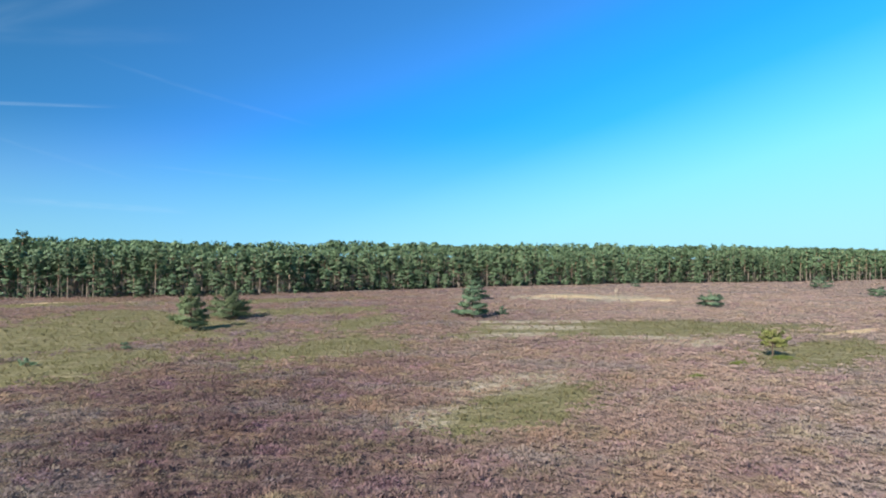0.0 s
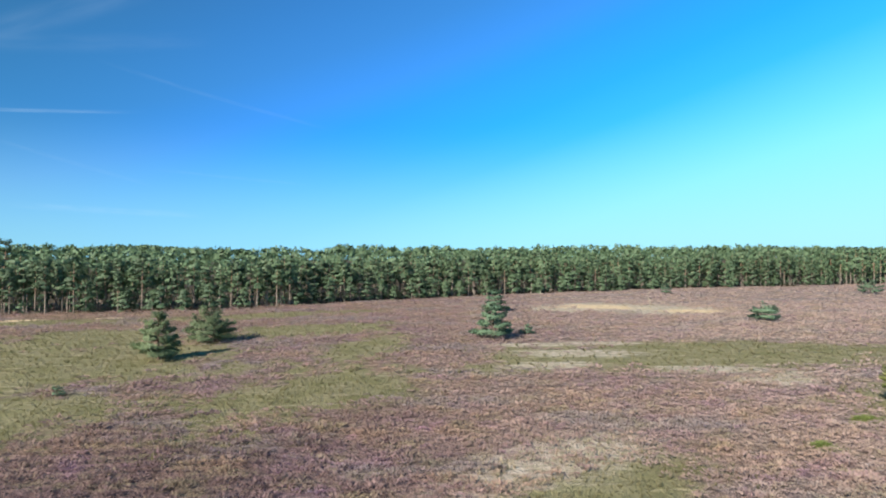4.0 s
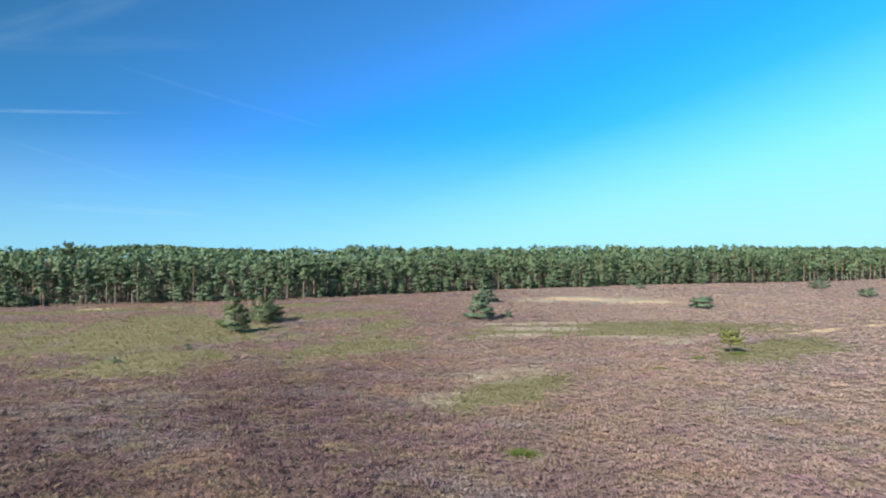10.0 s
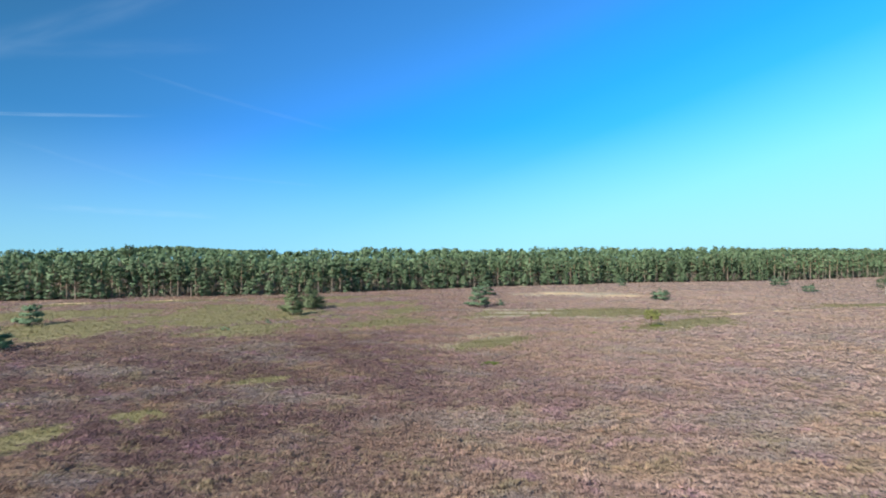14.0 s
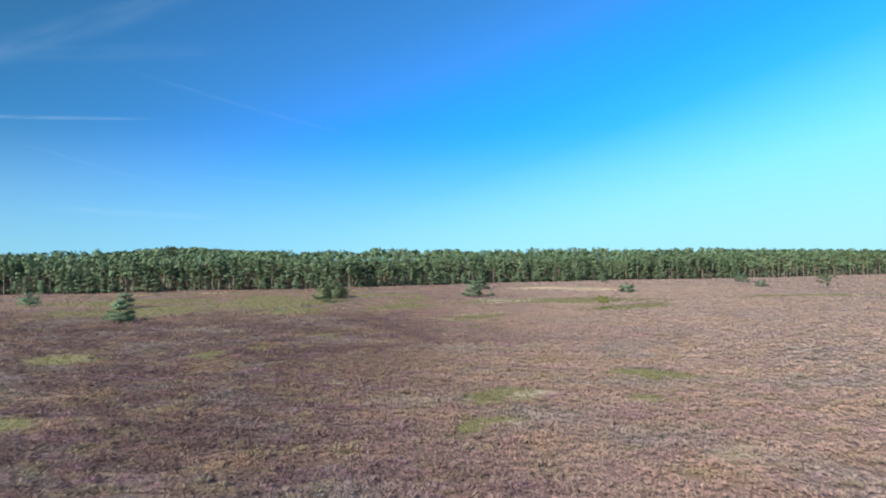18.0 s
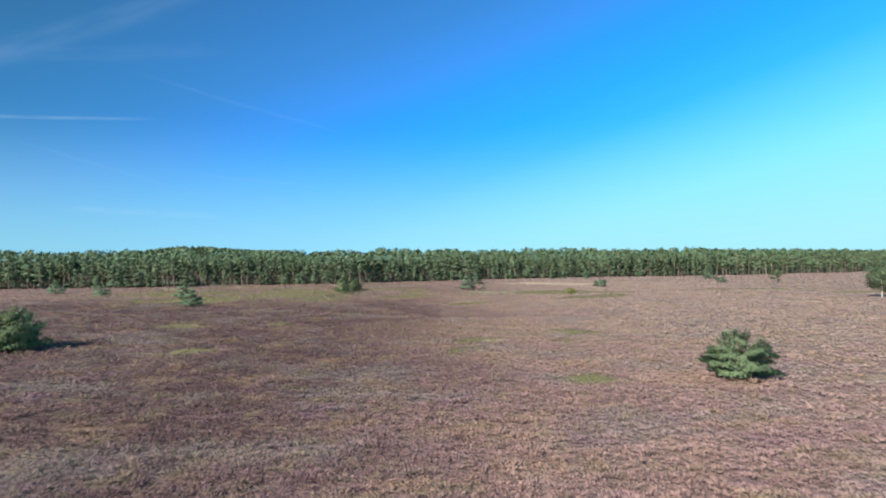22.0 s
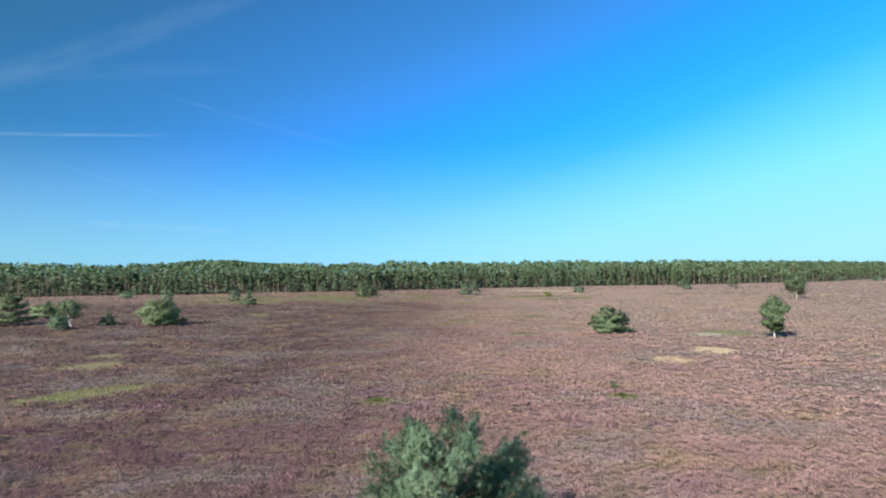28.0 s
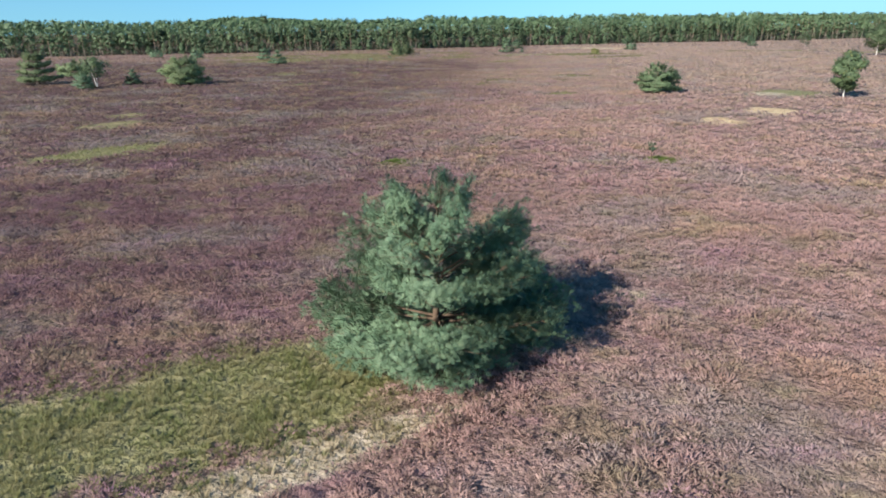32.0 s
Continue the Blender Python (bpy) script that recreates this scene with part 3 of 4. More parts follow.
g_near, g_mid = spread(*NEAR, 0.55), spread(-125, 110, -60, 184, 1.2)
g_mid = g_mid[~inside(g_mid, *NEAR)]
field("grass", "olive heath grass in loose tufts", on_cover(g_near, 0, 0.5), [grass_tuft(11, 40 + s) for s in range(5)], M_GRASS, 0.26, 0.50, 0.8, "grass")
field("grass_sward", "olive grass sward between the heather", on_cover(g_mid, 0, 0.5), [grass_tuft(9, 50 + s) for s in range(5)], M_GRASS, 0.6, 1.0, 0.5, "grass")
field("dry_grass", "bleached straw-coloured grass tufts", on_cover(np.concatenate([spread(*NEAR, 0.6), g_mid[::2]]), 1, 0.52), [grass_tuft(9, 60 + s) for s in range(5)], M_STRAW, 0.3, 0.6, 0.7, "grass")
field("straw_strip", "bleached straw beside the grass under a pine", on_cover(spread(-9, 10, -166, -141, 0.15), 1, 0.52), [grass_tuft(8, 65 + s) for s in range(5)], M_STRAW, 0.12, 0.26, 0.7, "grass")
field("fresh_grass", "fresh green grass patches in the heather", on_cover(np.concatenate([spread(*NEAR, 0.32), spread(-16, 8, -168, -141, 0.19)]), 2, 0.45), [grass_tuft(16, 70 + s, 0.85, 0.035) for s in range(5)], M_LUSH, 0.18, 0.36, 0.8, "grass")

for tx, ty, ta, tb in TUSSOCKS:
    n = int(190 * ta * tb)
    w = rng.uniform(0, 6.28, n)
    q = np.sqrt(rng.uniform(0, 1, n)) * (0.85 + 0.3 * np.sin(3 * w + tx))
    px, py = q * np.cos(w) * ta, q * np.sin(w) * tb
    v, f = scatter(grass_tuft(12, int(rng.integers(900))), np.stack([px, py, height_at(px + tx, py + ty) - float(height_at(tx, ty))], 1), rng.uniform(0, 6.28, n), rng.uniform(0.30, 0.54, n) * (1.05 - 0.65 * q * q))
    tussock = new("grass_tussock", mesh_from("grass_tussock", v, f, M_BRIGHT))
    tussock.matrix_world = pose(tx, ty, float(height_at(tx, ty)))
    tagged(tussock, "bright green grass tussock in faded heather", "grass", "grass tussocks")

# ---------------------------------------------------------------- trees


OUTLINES = {
    "dome": ((0, 0.1, 0.3, 0.5, 0.7, 0.85, 1), (0.72, 0.92, 1.0, 0.93, 0.80, 0.60, 0.24)),
    "cone": ((0, 0.1, 0.25, 0.5, 0.75, 1), (0.85, 1.0, 0.92, 0.68, 0.42, 0.12)),
    "tier": ((0, 0.12, 0.3, 0.48, 0.55, 0.7, 0.85, 1), (0.90, 1.0, 0.96, 0.78, 0.70, 0.62, 0.50, 0.2)),
    "bush": ((0, 0.08, 0.22, 0.40, 0.50, 0.62, 0.82, 0.93, 1), (0.74, 0.90, 1.0, 0.92, 0.68, 0.76, 0.76, 0.66, 0.46)),
    "flag": ((0, 0.4, 0.5, 0.7, 0.9, 1), (0.3, 0.6, 0.9, 1.0, 0.75, 0.35)),
}


def brush(needles, width, rng):
    """A pine shoot: needles that stand off a short axis like a bottle brush."""
    vs, fs = [], []
    for i in range(needles):
        w, tilt = 2.4 * i + rng.uniform(-0.3, 0.3), rng.uniform(0.45, 1.0)
        d = np.array((math.cos(w) * math.sin(tilt), math.sin(w) * math.sin(tilt), math.cos(tilt))) * rng.uniform(0.42, 0.58)
        at = np.array((0, 0, 0.62 * (i + 0.5) / needles - 0.1))
        side = np.cross(d, rng.normal(size=3))
        side *= width / (np.linalg.norm(side) + 1e-9)
        o = len(vs)
        vs += [at + d * 0.18 - side, at + d * 0.18 + side, at + d]
        fs.append((o, o + 1, o + 2))
    return np.array(vs), np.array(fs, dtype=np.int32)


def star(blades, width, rng):
    """A flat spray of needles that faces along z."""
    vs, fs = [], []
    for i in range(blades):
        w, tilt = 2 * math.pi * (i + rng.uniform(-0.3, 0.3)) / blades, rng.uniform(0.95, 1.4)
        d = np.array((math.cos(w) * math.sin(tilt), math.sin(w) * math.sin(tilt), math.cos(tilt))) * rng.uniform(0.45, 0.65)
        side = np.array((-math.sin(w), math.cos(w), 0.0)) * width
        o = len(vs)
        vs += [d * 0.05 - side, d * 0.05 + side, d]
        fs.append((o, o + 1, o + 2))
    return np.array(vs), np.array(fs, dtype=np.int32)


def pine_parts(seed, height, width, shoots, needles_n, size, limbs=16, base=0.02, lean=0.0, profile="bush", tiers=5, thick=0.10, twigs=False, fluff=0.026):
    """Trunk, limbs and crown of a heath pine: boughs in loose tiers, each a flat spray of side twigs set with brush-like shoots."""
    r = np.random.default_rng(seed)
    top = np.array((lean * height, r.uniform(-0.04, 0.04) * height, height * 0.87))
    tk = [np.array((0, 0, -0.25))]
    for i in range(1, 8):
        t = i / 7
        tk.append(top * t + np.array((math.sin(t * 5 + seed), math.cos(t * 4 + seed), 0)) * 0.02 * height * (1 - t))
    r0 = 0.022 * height + 0.03
    trunk = tube(tk, [r0 * (1.0 - 0.9 * i / 7) for i in range(8)], 8)
    ts, ws = OUTLINES[profile]
    arms, starts, ways = [], [], []
    for i in range(limbs):
        t0 = ((i + r.uniform(0, 1)) / limbs) ** 1.12
        tc = (math.floor(t0 * tiers) + 0.5) / tiers
        t = base + (1 - base) * min(1.0, t0 + 0.72 * (tc - t0))
        w = i * 2.4 + r.uniform(-0.4, 0.4)
        reach = width * 0.5 * float(np.interp(t, ts, ws)) * r.uniform(0.66, 1.12)
        rise = math.tan(radians(float(np.interp(t, (0, 0.3, 0.7, 1), (1, 7, 22, 42))) + r.uniform(-5, 5)))
        ze = height * (0.035 + 0.93 * t)
        za = min(max(height * 0.05 * r.uniform(0.6, 1.6), ze - reach * rise), height * 0.85)
        if profile in ("bush", "dome") and t > 0.68:        # the upper boughs fill a rounded top
            inner = math.sqrt(r.uniform(0.02, 1.0))
            reach = width * 0.5 * 0.80 * inner
            ze = height * (1.0 - 0.36 * inner ** 2.4) * r.uniform(0.90, 1.0)
            za = max(height * 0.35, ze - 0.10 * height - reach * 0.55)
            za = min(za, height * 0.85)
        at = top * (za / top[2])
        head = np.array((math.cos(w), math.sin(w), 0.0))
        end = np.array((at[0], at[1], 0)) + head * reach + np.array((0, 0, ze))
        knee = (at + end) / 2 + np.array((0, 0, -0.05 * reach)) + r.normal(size=3) * 0.03 * reach
        wood = [tube([at, knee, end], [r0 * 0.40 * (1 - 0.6 * t), r0 * 0.24 * (1 - 0.6 * t), 0.010], 5)]
        across = np.array((-head[1], head[0], 0.0))
        n2 = max(4, int(5 + 5 * reach / (width * 0.5)))
        for k in range(n2):
            f = 0.25 + 0.70 * (k + r.uniform(0.2, 0.8)) / n2
            p = at * (1 - f) ** 2 + knee * 2 * f * (1 - f) + end * f * f
            side = (1 if k % 2 else -1) * r.uniform(0.45, 1.0)
            v = head * r.uniform(0.45, 0.8) + across * side + np.array((0, 0, r.uniform(0.0, 0.35)))
            v *= reach * (0.20 + 0.34 * (1 - f)) * r.uniform(0.7, 1.25) / np.linalg.norm(v)
            starts.append(p), ways.append(v)
            if twigs:
                wood.append(tube([p, p + v * 0.55 + (0, 0, -0.02), p + v], [0.016, 0.011, 0.004], 3))
        starts.append(knee * 0.3 + end * 0.7), ways.append((end - knee) * 0.36 + np.array((0, 0, 0.02 * height)))
        arms.append(join(wood))
    for t in np.linspace(max(base, 0.5), 0.97 if profile == "cone" else 0.86, 6):
        starts.append(top * t), ways.append(np.array((r.normal() * 0.04 * width, r.normal() * 0.04 * width, 0.06 * height)))
    starts, ways = np.array(starts), np.array(ways)
    length = np.linalg.norm(ways, axis=1)
    own = r.choice(len(starts), size=shoots, p=length ** 0.75 / (length ** 0.75).sum())
    u = r.uniform(0.05, 1.08, shoots) ** 0.8
    place = starts[own] + ways[own] * u[:, None] + r.normal(size=(shoots, 3)) * width * fluff * np.array((1, 1, 0.55))
    place[:, 2] += np.abs(r.normal(size=shoots)) * fluff * 0.8 * width
    place[:, 2] = np.maximum(place[:, 2], 0.08)
    along = ways[own] / length[own][:, None]
    out = place - np.array((top[0] * 0.5, top[1] * 0.5, height * 0.38))
    out /= np.linalg.norm(out, axis=1, keepdims=True) + 1e-6
    aim = along * 0.6 + out * np.array((0.55, 0.55, 0.2)) + np.array((0, 0, 0.42)) + r.normal(size=(shoots, 3)) * 0.35
    face = out * np.array((1.0, 1.0, 0.4)) + np.array((0, 0, 0.28)) + r.normal(size=(shoots, 3)) * 0.24
    crown = oriented(brush(needles_n, thick, r), place, aim, size * r.uniform(0.7, 1.25, shoots), r, face)
    return trunk, arms, crown


def pine(name, label, x, y, seed, height, width, shoots, needles_n=9, size=0.4, needles=None, bark=None, turn=0.0, category="pine tree", group="", **kw):
    trunk, arms, crown = pine_parts(seed, height, width, shoots, needles_n, size, **kw)
    root = new(name)
    root.matrix_world = pose(x, y, float(height_at(x, y)), 0, 0, turn)
    part("trunk", mesh_from("trunk", *trunk, bark or M_BARK, True), root)
    for a in arms:
        part("limb", mesh_from("limb", *a, bark or M_BARK, True), root)
    part("crown", mesh_from("crown", *crown, needles or M_NEEDLE), root, "dense needle crown in blue-green tufts")
    return tagged(root, label, category, group)


def birch(name, label, x, y, seed, height, width, leaves, stems=1, clear=0.22, airy=1.0):
    r = np.random.default_rng(seed)
    root = new(name)
    root.matrix_world = pose(x, y, float(height_at(x, y)))
    cen = []
    for s in range(stems):
        off = np.array((0.35 * s * math.cos(s * 2 + seed), 0.35 * s * math.sin(s * 2 + seed), 0))
        tip = np.array(((s - (stems - 1) / 2) * 0.22 * height, r.uniform(-0.05, 0.05) * height, height * (0.95 - 0.12 * s)))
        pts = [off + (tip - off) * t + np.array((math.sin(t * 6 + s) * 0.05, math.cos(t * 5) * 0.05, 0)) for t in np.linspace(0, 1, 8)]
        pts[0] = pts[0] - np.array((0, 0, 0.3))
        part("trunk", mesh_from("trunk", *tube(pts, [0.014 * height * (1 - 0.9 * i / 7) + 0.02 for i in range(8)], 8), M_BIRCH, True), root, "white birch trunk with black marks")
        for i in range(9):
            t = clear + (0.95 - clear) * (i + r.uniform(0, 1)) / 9
            at = off + (tip - off) * t
            w = i * 2.4 + s
            reach = width * 0.5 * math.sin(math.pi * (0.16 + 0.78 * (t - clear) / (1 - clear))) * r.uniform(0.7, 1.1)
            end = at + np.array((math.cos(w) * reach, math.sin(w) * reach, reach * 0.45))
            part("branch", mesh_from("branch", *tube([at, (at + end) / 2 + (0, 0, 0.08), end], [0.035, 0.022, 0.008], 5), M_BARK, True), root)
            for f in (0.4, 0.7, 1.0):
                cen.append((at + (end - at) * f, width * 0.13 * r.uniform(0.7, 1.3)))
        cen.append((tip, width * 0.12))
    which = r.integers(0, len(cen), leaves)
    d = r.normal(size=(leaves, 3))
    place = np.array([c[0] for c in cen])[which] + d * (np.array([c[1] for c in cen])[which] * 0.62 * airy)[:, None] * np.array((1, 1, 0.9))
    leaf = (np.array([(-0.5, 0, 0), (0, -0.9, 0.1), (0.5, 0, 0), (0, 0.9, 0.1)]), np.array([(0, 1, 2), (0, 2, 3)], dtype=np.int32))
    hub = place - np.array((0, 0, height * 0.5))
    leafy = oriented(leaf, place, d + np.array((0, 0, 0.6)), r.uniform(0.14, 0.28, leaves), r, d * 0.5 + hub / (np.linalg.norm(hub, axis=1, keepdims=True) + 1e-6))
    part("crown", mesh_from("crown", *leafy, M_BIRCH_LEAF), root, "light green birch foliage")
    return tagged(root, label, "birch tree")


# the large pine close to the flight's end, and its companion behind
pine("heath_pine", "large bushy blue-green pine spreading over grass and heather", 5.2, -147.3, 3, 6.1, 8.0, 18000, 16, 0.30, limbs=78, profile="bush", tiers=5, thick=0.034, twigs=True, fluff=0.017)
pine("heath_pine", "tall broad pine standing in the heather", 12.3, -172.0, 9, 6.8, 5.4, 5000, 14, 0.32, limbs=34, profile="bush", thick=0.05)
# pines over the heath
pine("heath_pine", "upright green pine on the grass with a long shadow", -36.4, 88.6, 11, 6.3, 6.0, 4200, 9, 0.36, limbs=34, profile="cone", tiers=6, needles=M_NEEDLE_WARM)
pine("heath_pine", "round bushy pine beside an upright one", -35.8, 104.2, 12, 5.4, 7.2, 4800, 9, 0.36, limbs=34, profile="dome", needles=M_NEEDLE_WARM)
pine("heath_pine", "layered blue-green pine in the middle of the heath", 7.4, 105.4, 13, 5.7, 6.4, 3600, 9, 0.38, limbs=28, profile="tier", tiers=4)
pine("heath_pine", "blue-green pine half hidden behind another", 12.2, 153.5, 14, 5.4, 5.8, 2000, 8, 0.46, limbs=22, profile="tier", tiers=4)
pine("heath_pine", "small yellowish pine with a bare stem", 37.9, 62.6, 15, 3.3, 3.4, 1500, 9, 0.26, limbs=16, base=0.34, profile="flag", tiers=3, needles=M_NEEDLE_YELLOW)
pine("heath_pine", "low wide dark green pine on the heath", 62.9, 130.5, 16, 4.0, 5.4, 2000, 8, 0.42, limbs=22, profile="dome", tiers=3)
pine("heath_pine", "low far pine in open heather", 142.5, 213.5, 17, 4.9, 7.0, 900, 7, 0.62, limbs=18, profile="dome", tiers=3)
pine("heath_pine", "small far pine in open heather", 128.0, 166.3, 18, 3.1, 4.8, 800, 7, 0.5, limbs=16, profile="dome", tiers=3)
pine("heath_pine", "broad tiered pine in pink heather", 31.7, -60.3, 19, 5.0, 6.8, 6500, 14, 0.33, limbs=40, profile="dome", tiers=5, thick=0.06, twigs=True, fluff=0.022, needles=M_NEEDLE_LIGHT)
pine("heath_pine", "pine with drooping layers beside grass", -66.2, 34.8, 20, 4.7, 5.6, 2600, 9, 0.38, limbs=24, profile="cone", tiers=4)
pine("heath_pine", "slanting pine behind a layered one", -84.0, 68.5, 21, 4.4, 5.4, 2000, 8, 0.42, limbs=20, profile="tier", tiers=3, lean=0.12)
pine("heath_pine", "wide olive pine with a long dark shadow", -58.2, -41.5, 22, 5.8, 9.4, 6500, 10, 0.40, limbs=40, profile="dome", needles=M_NEEDLE_WARM)
pine("heath_pine", "large ragged pine at the heath's edge", -92.0, -39.5, 23, 6.9, 8.4, 4200, 9, 0.46, limbs=32, profile="tier", tiers=4, needles=M_NEEDLE_WARM)
pine("heath_pine", "spreading pine behind a birch", -98.0, -20.0, 24, 4.6, 7.4, 2600, 8, 0.46, limbs=24, profile="dome", tiers=3, needles=M_NEEDLE_WARM)
pine("heath_pine", "low pine before the forest", -114.3, 76.3, 25, 3.6, 6.0, 1100, 7, 0.5, limbs=18, profile="dome", tiers=3)
pine("heath_pine", "low pine at the forest's foot", -141.0, 93.5, 26, 3.3, 6.6, 900, 7, 0.52, limbs=16, profile="dome", tiers=3)
pine("heath_pine", "lone bush at the forest's foot", 75.7, 218.0, 27, 3.6, 3.8, 420, 7, 0.6, limbs=12, profile="dome", tiers=3)
pine("heath_pine", "far pine on the open heath", 318.0, 345.0, 28, 5.0, 10.0, 420, 7, 1.0, limbs=12, profile="dome", tiers=3)
pine("heath_pine", "far pine by the distant forest", 350.0, 346.0, 29, 5.0, 9.0, 420, 7, 1.0, limbs=12, profile="dome", tiers=3)
pine("juniper_bush", "round dark green bush beside a birch", -74.8, -49.6, 30, 3.4, 4.0, 2400, 8, 0.32, limbs=24, profile="dome", category="bush")
pine("young_pine", "small conical pine in heather", -70.3, -40.3, 31, 3.3, 3.3, 2000, 8, 0.32, limbs=22, profile="cone", category="bush")
pine("young_pine", "low seedling beside a layered pine", 13.6, 111.8, 32, 1.7, 2.4, 300, 7, 0.36, limbs=12, profile="cone", tiers=3, category="bush")
pine("pine_sapling", "thin sapling with a bare stem by green grass", 18.8, -115.8, 33, 1.75, 0.7, 110, 8, 0.2, limbs=7, base=0.5, profile="flag", tiers=2, category="sapling")
pine("pine_sapling", "green seedling in the grass", -35.8, 67.2, 34, 1.0, 1.3, 140, 7, 0.28, limbs=7, tiers=2, category="sapling")
pine("pine_sapling", "green seedling in the grass", -40.5, 57.0, 35, 0.9, 1.4, 130, 7, 0.28, limbs=7, tiers=2, category="sapling")
# birches
birch("birch", "slender birch with a white trunk in heather", 55.7, -69.6, 41, 6.4, 3.2, 9000, 1, 0.19, 1.35)
birch("birch", "round birch with a white trunk", 128.5, 58.8, 42, 8.6, 7.4, 7000, 1, 0.2, 1.35)
birch("birch", "small birch far out on the heath", 150.2, 159.8, 43, 5.4, 6.6, 1400, 1, 0.2)
birch("birch", "thin birch with two white stems beside a bush", -75.6, -44.8, 44, 5.8, 5.2, 1500, 2, 0.45, 1.3)

# ---------------------------------------------------------------- forest
def wood_pine(seed, height, clear, width, shoots, blades, size, lobes=38):
    """A forest pine: tall bare stem, ragged crown of flat clumps above."""
    r = np.random.default_rng(seed)
    tip = np.array((r.uniform(-0.3, 0.3), r.uniform(-0.3, 0.3), height * 0.97))
    stem = tube([(0, 0, -0.4), tip * 0.3 + (r.uniform(-0.16, 0.16), 0, 0), tip * 0.65, tip], [0.18, 0.15, 0.10, 0.03], 6)
    d = r.normal(size=(shoots, 3))
    d /= np.linalg.norm(d, axis=1, keepdims=True)
    lt = clear + (0.97 - clear) * ((np.arange(lobes) + r.uniform(0, 1, lobes)) / lobes) ** 0.85
    lw = r.uniform(0, 6.28, lobes)
    lr = width * 0.5 * np.sqrt(np.clip(1.12 - ((lt - clear) / (1 - clear)) ** 1.8, 0.05, 1)) * r.uniform(0.3, 0.85, lobes)
    cen = np.stack([np.cos(lw) * lr, np.sin(lw) * lr, lt * height], 1)
    which = r.integers(0, lobes, shoots)
    place = cen[which] + d * np.array((0.24, 0.24, 0.085)) * (width * math.sqrt(min(1.3, 22 / lobes))) * r.uniform(0.35, 1.0, (shoots, 1))
    aim = d * np.array((1, 1, 0.5)) + cen[which] * np.array((1, 1, 0)) * (0.4 / width) + np.array((0, 0, 0.5))
    out = cen[which] * np.array((1, 1, 0)) * (1.3 / width)
    face = d * 0.45 + out * 2.0 + r.normal(size=(shoots, 3)) * 0.12 + np.array((0, 0, 0.45))
    return stem, oriented(star(blades, 0.15, r), place, face * 0.8 + aim * 0.3, size * r.uniform(0.7, 1.3, shoots), r, face)


def wood_thing(seed, height, clear, width, shoots, label, name="forest_pine"):
    root = new(name)
    stem, crown = wood_pine(seed, height, clear, width, shoots, 7, 0.50)
    part("trunk", mesh_from("trunk", *stem, M_BARK_WOOD, True), root, "reddish bare pine trunk")
    part("crown", mesh_from("crown", *crown, M_NEEDLE_WOOD), root)
    return tagged(root, label, "pine tree", "pines along the forest edge")


def stand(proto, x, y, yaw, s):
    m = pose(x, y, float(height_at(x, y)), 0, 0, yaw) @ Matrix.Diagonal((s, s, s, 1))
    made = copy_thing(proto, m)
    made.scale = (s, s, s)
    return made


fr = np.random.default_rng(21)
kinds = [wood_thing(100 + i, 14.3 + 0.4 * (i % 4), (0.44, 0.34, 0.52, 0.28, 0.40, 0.2)[i], (4.8, 5.4, 4.4, 5.6, 5.0, 5.2)[i], 1100,
                    "tall dark green pine with a bare trunk at the forest edge") for i in range(6)]
skirt = [wood_thing(120 + i, (8.0, 10.5, 6.0)[i], 0.05, (5.4, 6.0, 5.4)[i], 1000, "younger pine branched to the ground at the forest edge") for i in range(3)]
spots = []
x = -172.0
while x < 172:
    slope = (edge_y(x + 1) - edge_y(x - 1)) / 2
    spots.append(x)
    x += fr.uniform(1.9, 3.4) / math.sqrt(1 + slope * slope)
used = {}
for i, x in enumerate(spots):
    low = fr.uniform() < 0.48
    pool = skirt if low else kinds
    k = int(fr.integers(0, len(pool)))
    yy = float(edge_y(x)) + (fr.uniform(0, 2.5) if low else fr.uniform(1.0, 6.5))
    s = fr.uniform(0.70, 1.0)
    s *= float(np.interp(x, (-170, -60, 60), (0.93, 0.94, 1.0)))
    key = (low, k)
    if key in used:
        stand(pool[k], x, yy, fr.uniform(0, 360), s)
    else:
        used[key] = 1
        pool[k].matrix_basis = pose(x, yy, float(height_at(x, yy)), 0, 0, 30 * i) @ Matrix.Diagonal((s, s, s, 1))
pine("forest_pine", "tall pine that stands above the forest canopy", -130.0, 193.0, 77, 19.8, 5.6, 900, 7, 0.75, limbs=18, base=0.5, profile="flag", tiers=4, needles=M_NEEDLE_WOOD, bark=M_BARK_WOOD)

# the depth of the forest, past counting
stems, crowns = [], []
light = [wood_pine(170 + i, 15.6, (0.36, 0.28, 0.18)[i], 5.0, 84, 5, 1.4, 12) for i in range(3)]
protos = [wood_pine(140 + i, 15.6, (0.46, 0.38, 0.26, 0.50)[i], 5.0, 160, 6, 0.95, 22) for i in range(4)]
deep = [wood_pine(150 + i, 15.6, 0.72, 5.6, 30, 5, 1.6, 7) for i in range(4)]


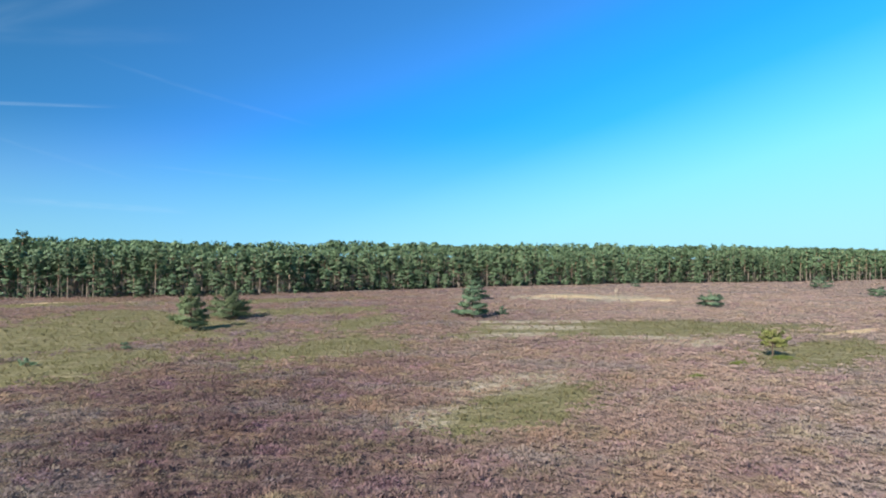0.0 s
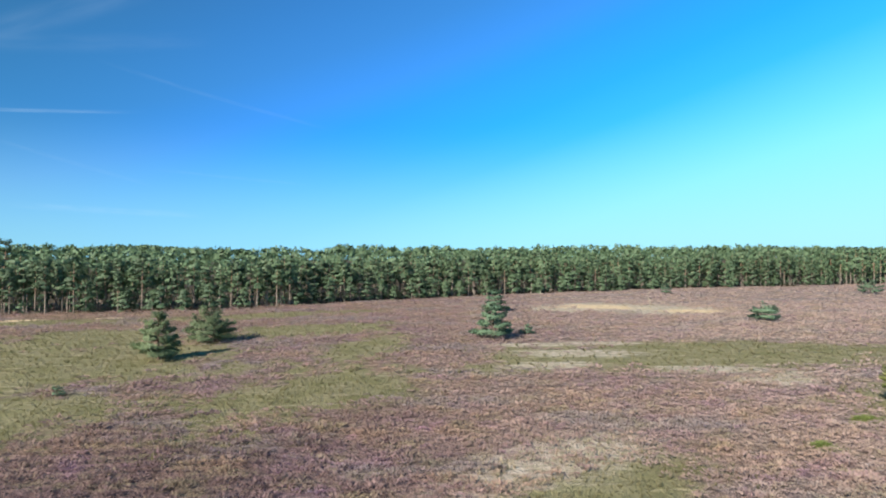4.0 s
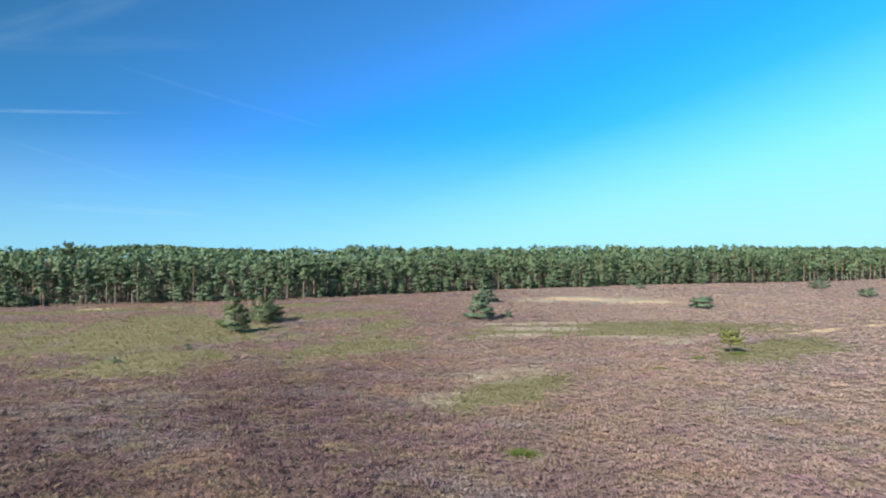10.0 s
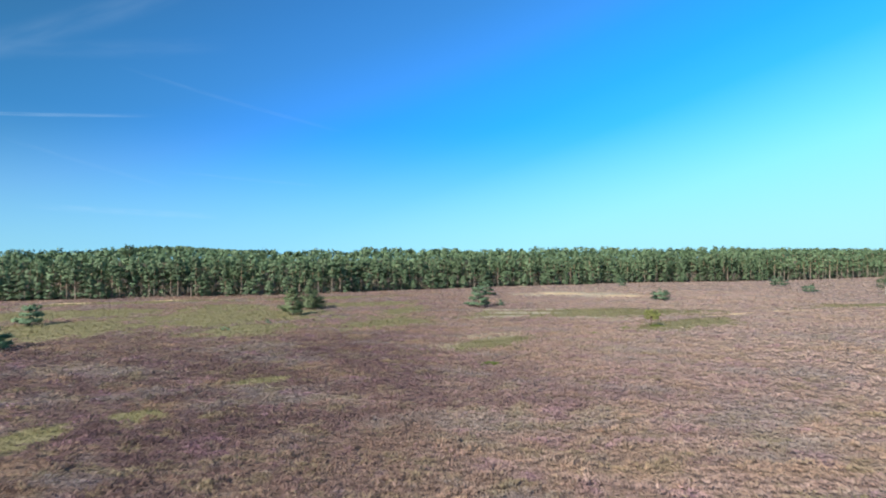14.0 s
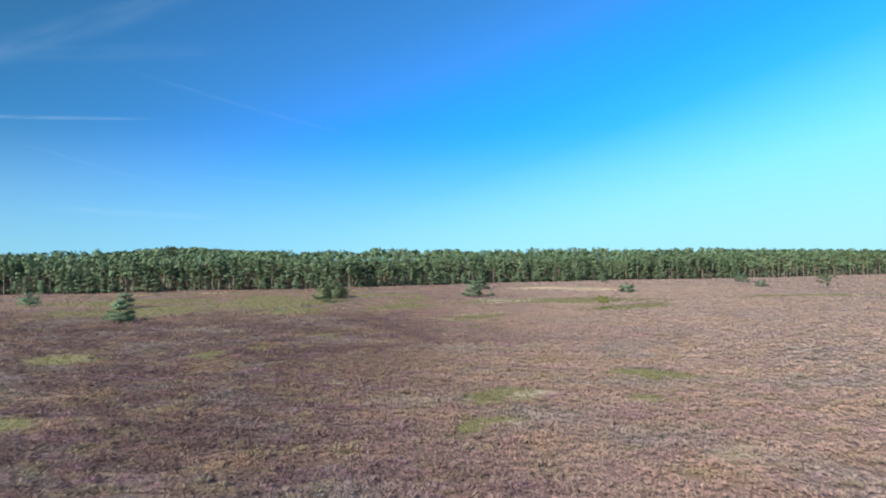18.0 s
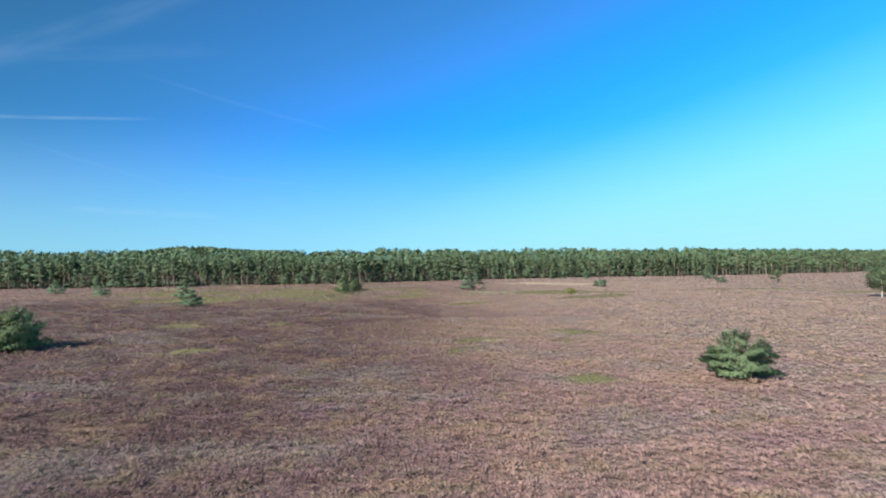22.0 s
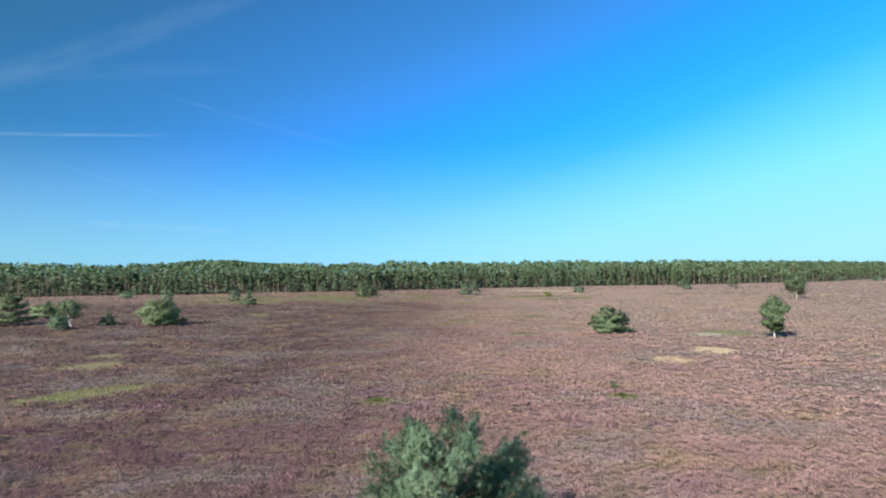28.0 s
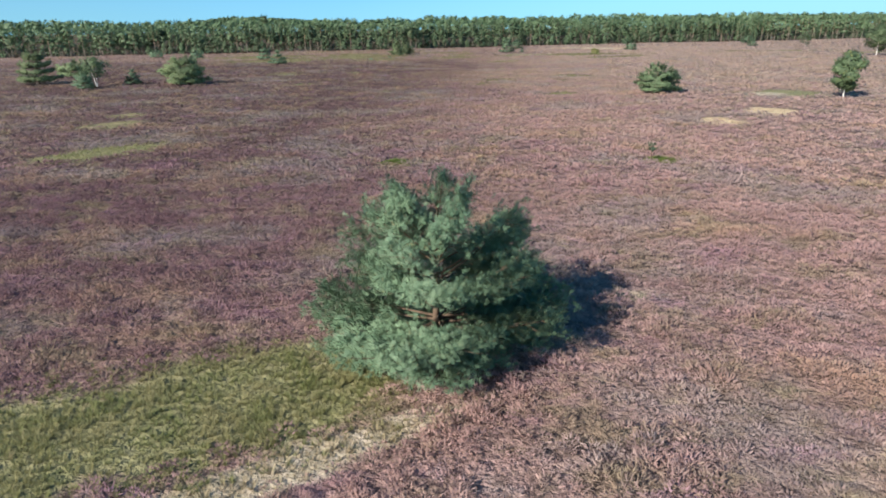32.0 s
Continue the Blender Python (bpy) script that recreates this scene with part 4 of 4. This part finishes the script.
def rows(a, b, d0, d1, step, row, kinds_, with_stem, tall0, tall1):
    pts = []
    d = d0
    while d < d1:
        xs = np.arange(a, b, step)
        xs = xs + fr.uniform(-0.5, 0.5, len(xs)) * step
        ys = edge_y(xs) + d + fr.uniform(-0.5, 0.5, len(xs)) * row
        t = tall0 + (tall1 - tall0) * (d - d0) / max(1, d1 - d0)
        swell = np.interp(xs, (-200, -60, 60, 300), (0.94, 0.95, 1.0, 1.03)) + 0.05 * np.sin(xs * 0.045 + d * 0.02) + 0.035 * np.sin(xs * 0.16 + 2)
        pts.append(np.stack([xs, ys, height_at(xs, ys), t * swell * fr.uniform(0.90, 1.10, len(xs))], 1))
        d += row
    pts = np.concatenate(pts)
    pick = fr.integers(0, len(kinds_), len(pts))
    for i, (stem, crown) in enumerate(kinds_):
        p = pts[pick == i]
        yaw = fr.uniform(0, 6.28, len(p))
        crowns.append(scatter(crown, p[:, :3], yaw, np.clip(p[:, 3], 0.9, 1.15), p[:, 3]))
        if with_stem:
            stems.append(scatter(stem, p[:, :3], yaw, np.ones(len(p)), p[:, 3]))


rows(-185, 185, 5.5, 24, 3.6, 4.4, protos, True, 0.76, 0.90)
rows(-420, -172, 0.5, 22, 4.2, 5.2, light, True, 0.76, 0.92)
rows(172, 640, 0.5, 22, 4.4, 5.2, light, True, 0.80, 0.96)
rows(-420, 640, 25, 205, 7.2, 9.5, deep, False, 0.90, 1.26)
under = [wood_pine(160 + i, 15.6, 0.05, 13.0, 20, 6, 4.0, 8) for i in range(3)]      # scaled down to low scrub
rows(-420, 640, 3.5, 24, 3.6, 5.0, [(st, (cr[0] * np.array((0.26, 0.26, 1.0)), cr[1], cr[2])) for st, cr in under], False, 0.18, 0.36)
hx = fr.uniform(-500, -250, 260)                       # a wooded rise far behind
hy = 790 + fr.uniform(-40, 40, 260)
ht = 1.55 + 0.42 * np.exp(-((hx + 385) / 62) ** 2) * fr.uniform(0.8, 1.15, 260)
crowns.append(scatter(deep[0][1], np.stack([hx, hy, np.zeros(260)], 1), fr.uniform(0, 6.28, 260), np.full(260, 1.7), ht))
tagged(new("forest", mesh_from("forest", *join(crowns), M_NEEDLE_WOOD)), "deep dark green pine forest closing the heath", "forest", kind="stuff")
v, f = join(stems)
tagged(new("forest_trunks", mesh_from("forest_trunks", v, f, M_BARK_WOOD, True)), "reddish pine trunks inside the forest", "forest", kind="stuff")

# ---------------------------------------------------------------- small things


def post(name, label, x, y, h, w, mat):
    root = new(name)
    root.matrix_world = pose(x, y, float(height_at(x, y)))
    part("pole", mesh_from("pole", *tube([(0, 0, -0.3), (0, 0, h * 0.5), (0, 0, h * 0.97), (0, 0, h)], [w, w, w, w * 0.6], 8), mat, True), root)
    return tagged(root, label, "post")


post("marker_post", "pale wooden marker post on a dry mound", 50.6, 160.3, 2.3, 0.10, M_WOOD)
post("pole", "thin pale wooden pole in the heather", 29.5, 195.0, 2.6, 0.06, M_WOOD)
post("pole", "thin pale wooden pole in the heather", 61.0, 192.0, 2.3, 0.06, M_WOOD)


def cloud_material(dense):
    k = Nodes("cirrus")
    co = k.n.new("ShaderNodeTexCoord").outputs["UV"]
    sep = k.n.new("ShaderNodeSeparateXYZ")
    k.l.new(co, sep.inputs[0])
    across = k.math("SUBTRACT", 1.0, k.math("ABSOLUTE", k.math("SUBTRACT", k.math("MULTIPLY", sep.outputs[1], 2.0), 1.0), 0.0))
    along = k.math("SUBTRACT", 1.0, k.math("ABSOLUTE", k.math("SUBTRACT", k.math("MULTIPLY", sep.outputs[0], 2.0), 1.0), 0.0))
    wisp = k.span(k.noise(2.0, 4, 0.5, co=co, stretch=(4, 1.2, 1)), 0.15, 0.85)
    a = k.math("MULTIPLY", k.math("MULTIPLY", k.span(across, 0, 0.9), k.span(along, 0, 0.5)), k.math("MULTIPLY", wisp, dense * 0.6))
    em = k.n.new("ShaderNodeEmission")
    em.inputs[0].default_value, em.inputs[1].default_value = (0.62, 0.82, 1.0, 1), 0.5
    tr = k.n.new("ShaderNodeBsdfTransparent")
    mx = k.n.new("ShaderNodeMixShader")
    k.l.new(a, mx.inputs[0])
    k.l.new(tr.outputs[0], mx.inputs[1])
    k.l.new(em.outputs[0], mx.inputs[2])
    k.l.new(mx.outputs[0], k.n["Material Output"].inputs[0])
    return k.mat


def streak(name, label, az0, el0, az1, el1, width, dense):
    """A wisp of high cloud between two directions in the far sky (degrees from +y to the right, and up)."""
    R = 4200.0

    def at(az, el):
        return Vector((math.sin(radians(az)) * math.cos(radians(el)), math.cos(radians(az)) * math.cos(radians(el)), math.sin(radians(el)))) * R

    me = bpy.data.meshes.new(name)
    n, vs, fs, uv = 16, [], [], []
    for i in range(n + 1):
        t = i / n
        a = at(az0 + (az1 - az0) * t, el0 + (el1 - el0) * t)
        b = at(az0 + (az1 - az0) * t, el0 + (el1 - el0) * t + width)
        vs += [a, b]
        uv += [(t, 0), (t, 1)]
    for i in range(n):
        fs.append((2 * i, 2 * i + 2, 2 * i + 3, 2 * i + 1))
    me.from_pydata(vs, [], fs)
    lay = me.uv_layers.new(name="UVMap")
    for li, loop in enumerate(me.loops):
        lay.data[li].uv = uv[loop.vertex_index]
    me.materials.append(cloud_material(dense))
    ob = tagged(new(name, me), label, "cloud", kind="structure")
    ob.visible_shadow = False


streak("cirrus_streak", "thin white vapour streak in the blue sky", -52, 9.65, -25, 12.25, 0.42, 0.34)
streak("cirrus_streak", "broad feathery slanting cirrus veil", -56, 5.4, -15, 26.0, 3.2, 0.12)
streak("cirrus_streak", "faint cirrus band under a broad veil", -52, 12.6, -18, 18.2, 2.0, 0.07)
streak("cirrus_streak", "faint cirrus wisp in the blue sky", -30, 16.0, -9, 11.4, 0.5, 0.08)
streak("cirrus_streak", "faint low cirrus wisp", -36, 4.0, -20, 3.5, 0.8, 0.20)
streak("cirrus_streak", "faint cirrus wisp in the blue sky", -38, 9.5, -24, 5.8, 0.5, 0.07)
streak("cirrus_streak", "faint cirrus wisp low in the blue sky", -26, 7.6, -11, 6.6, 0.4, 0.08)
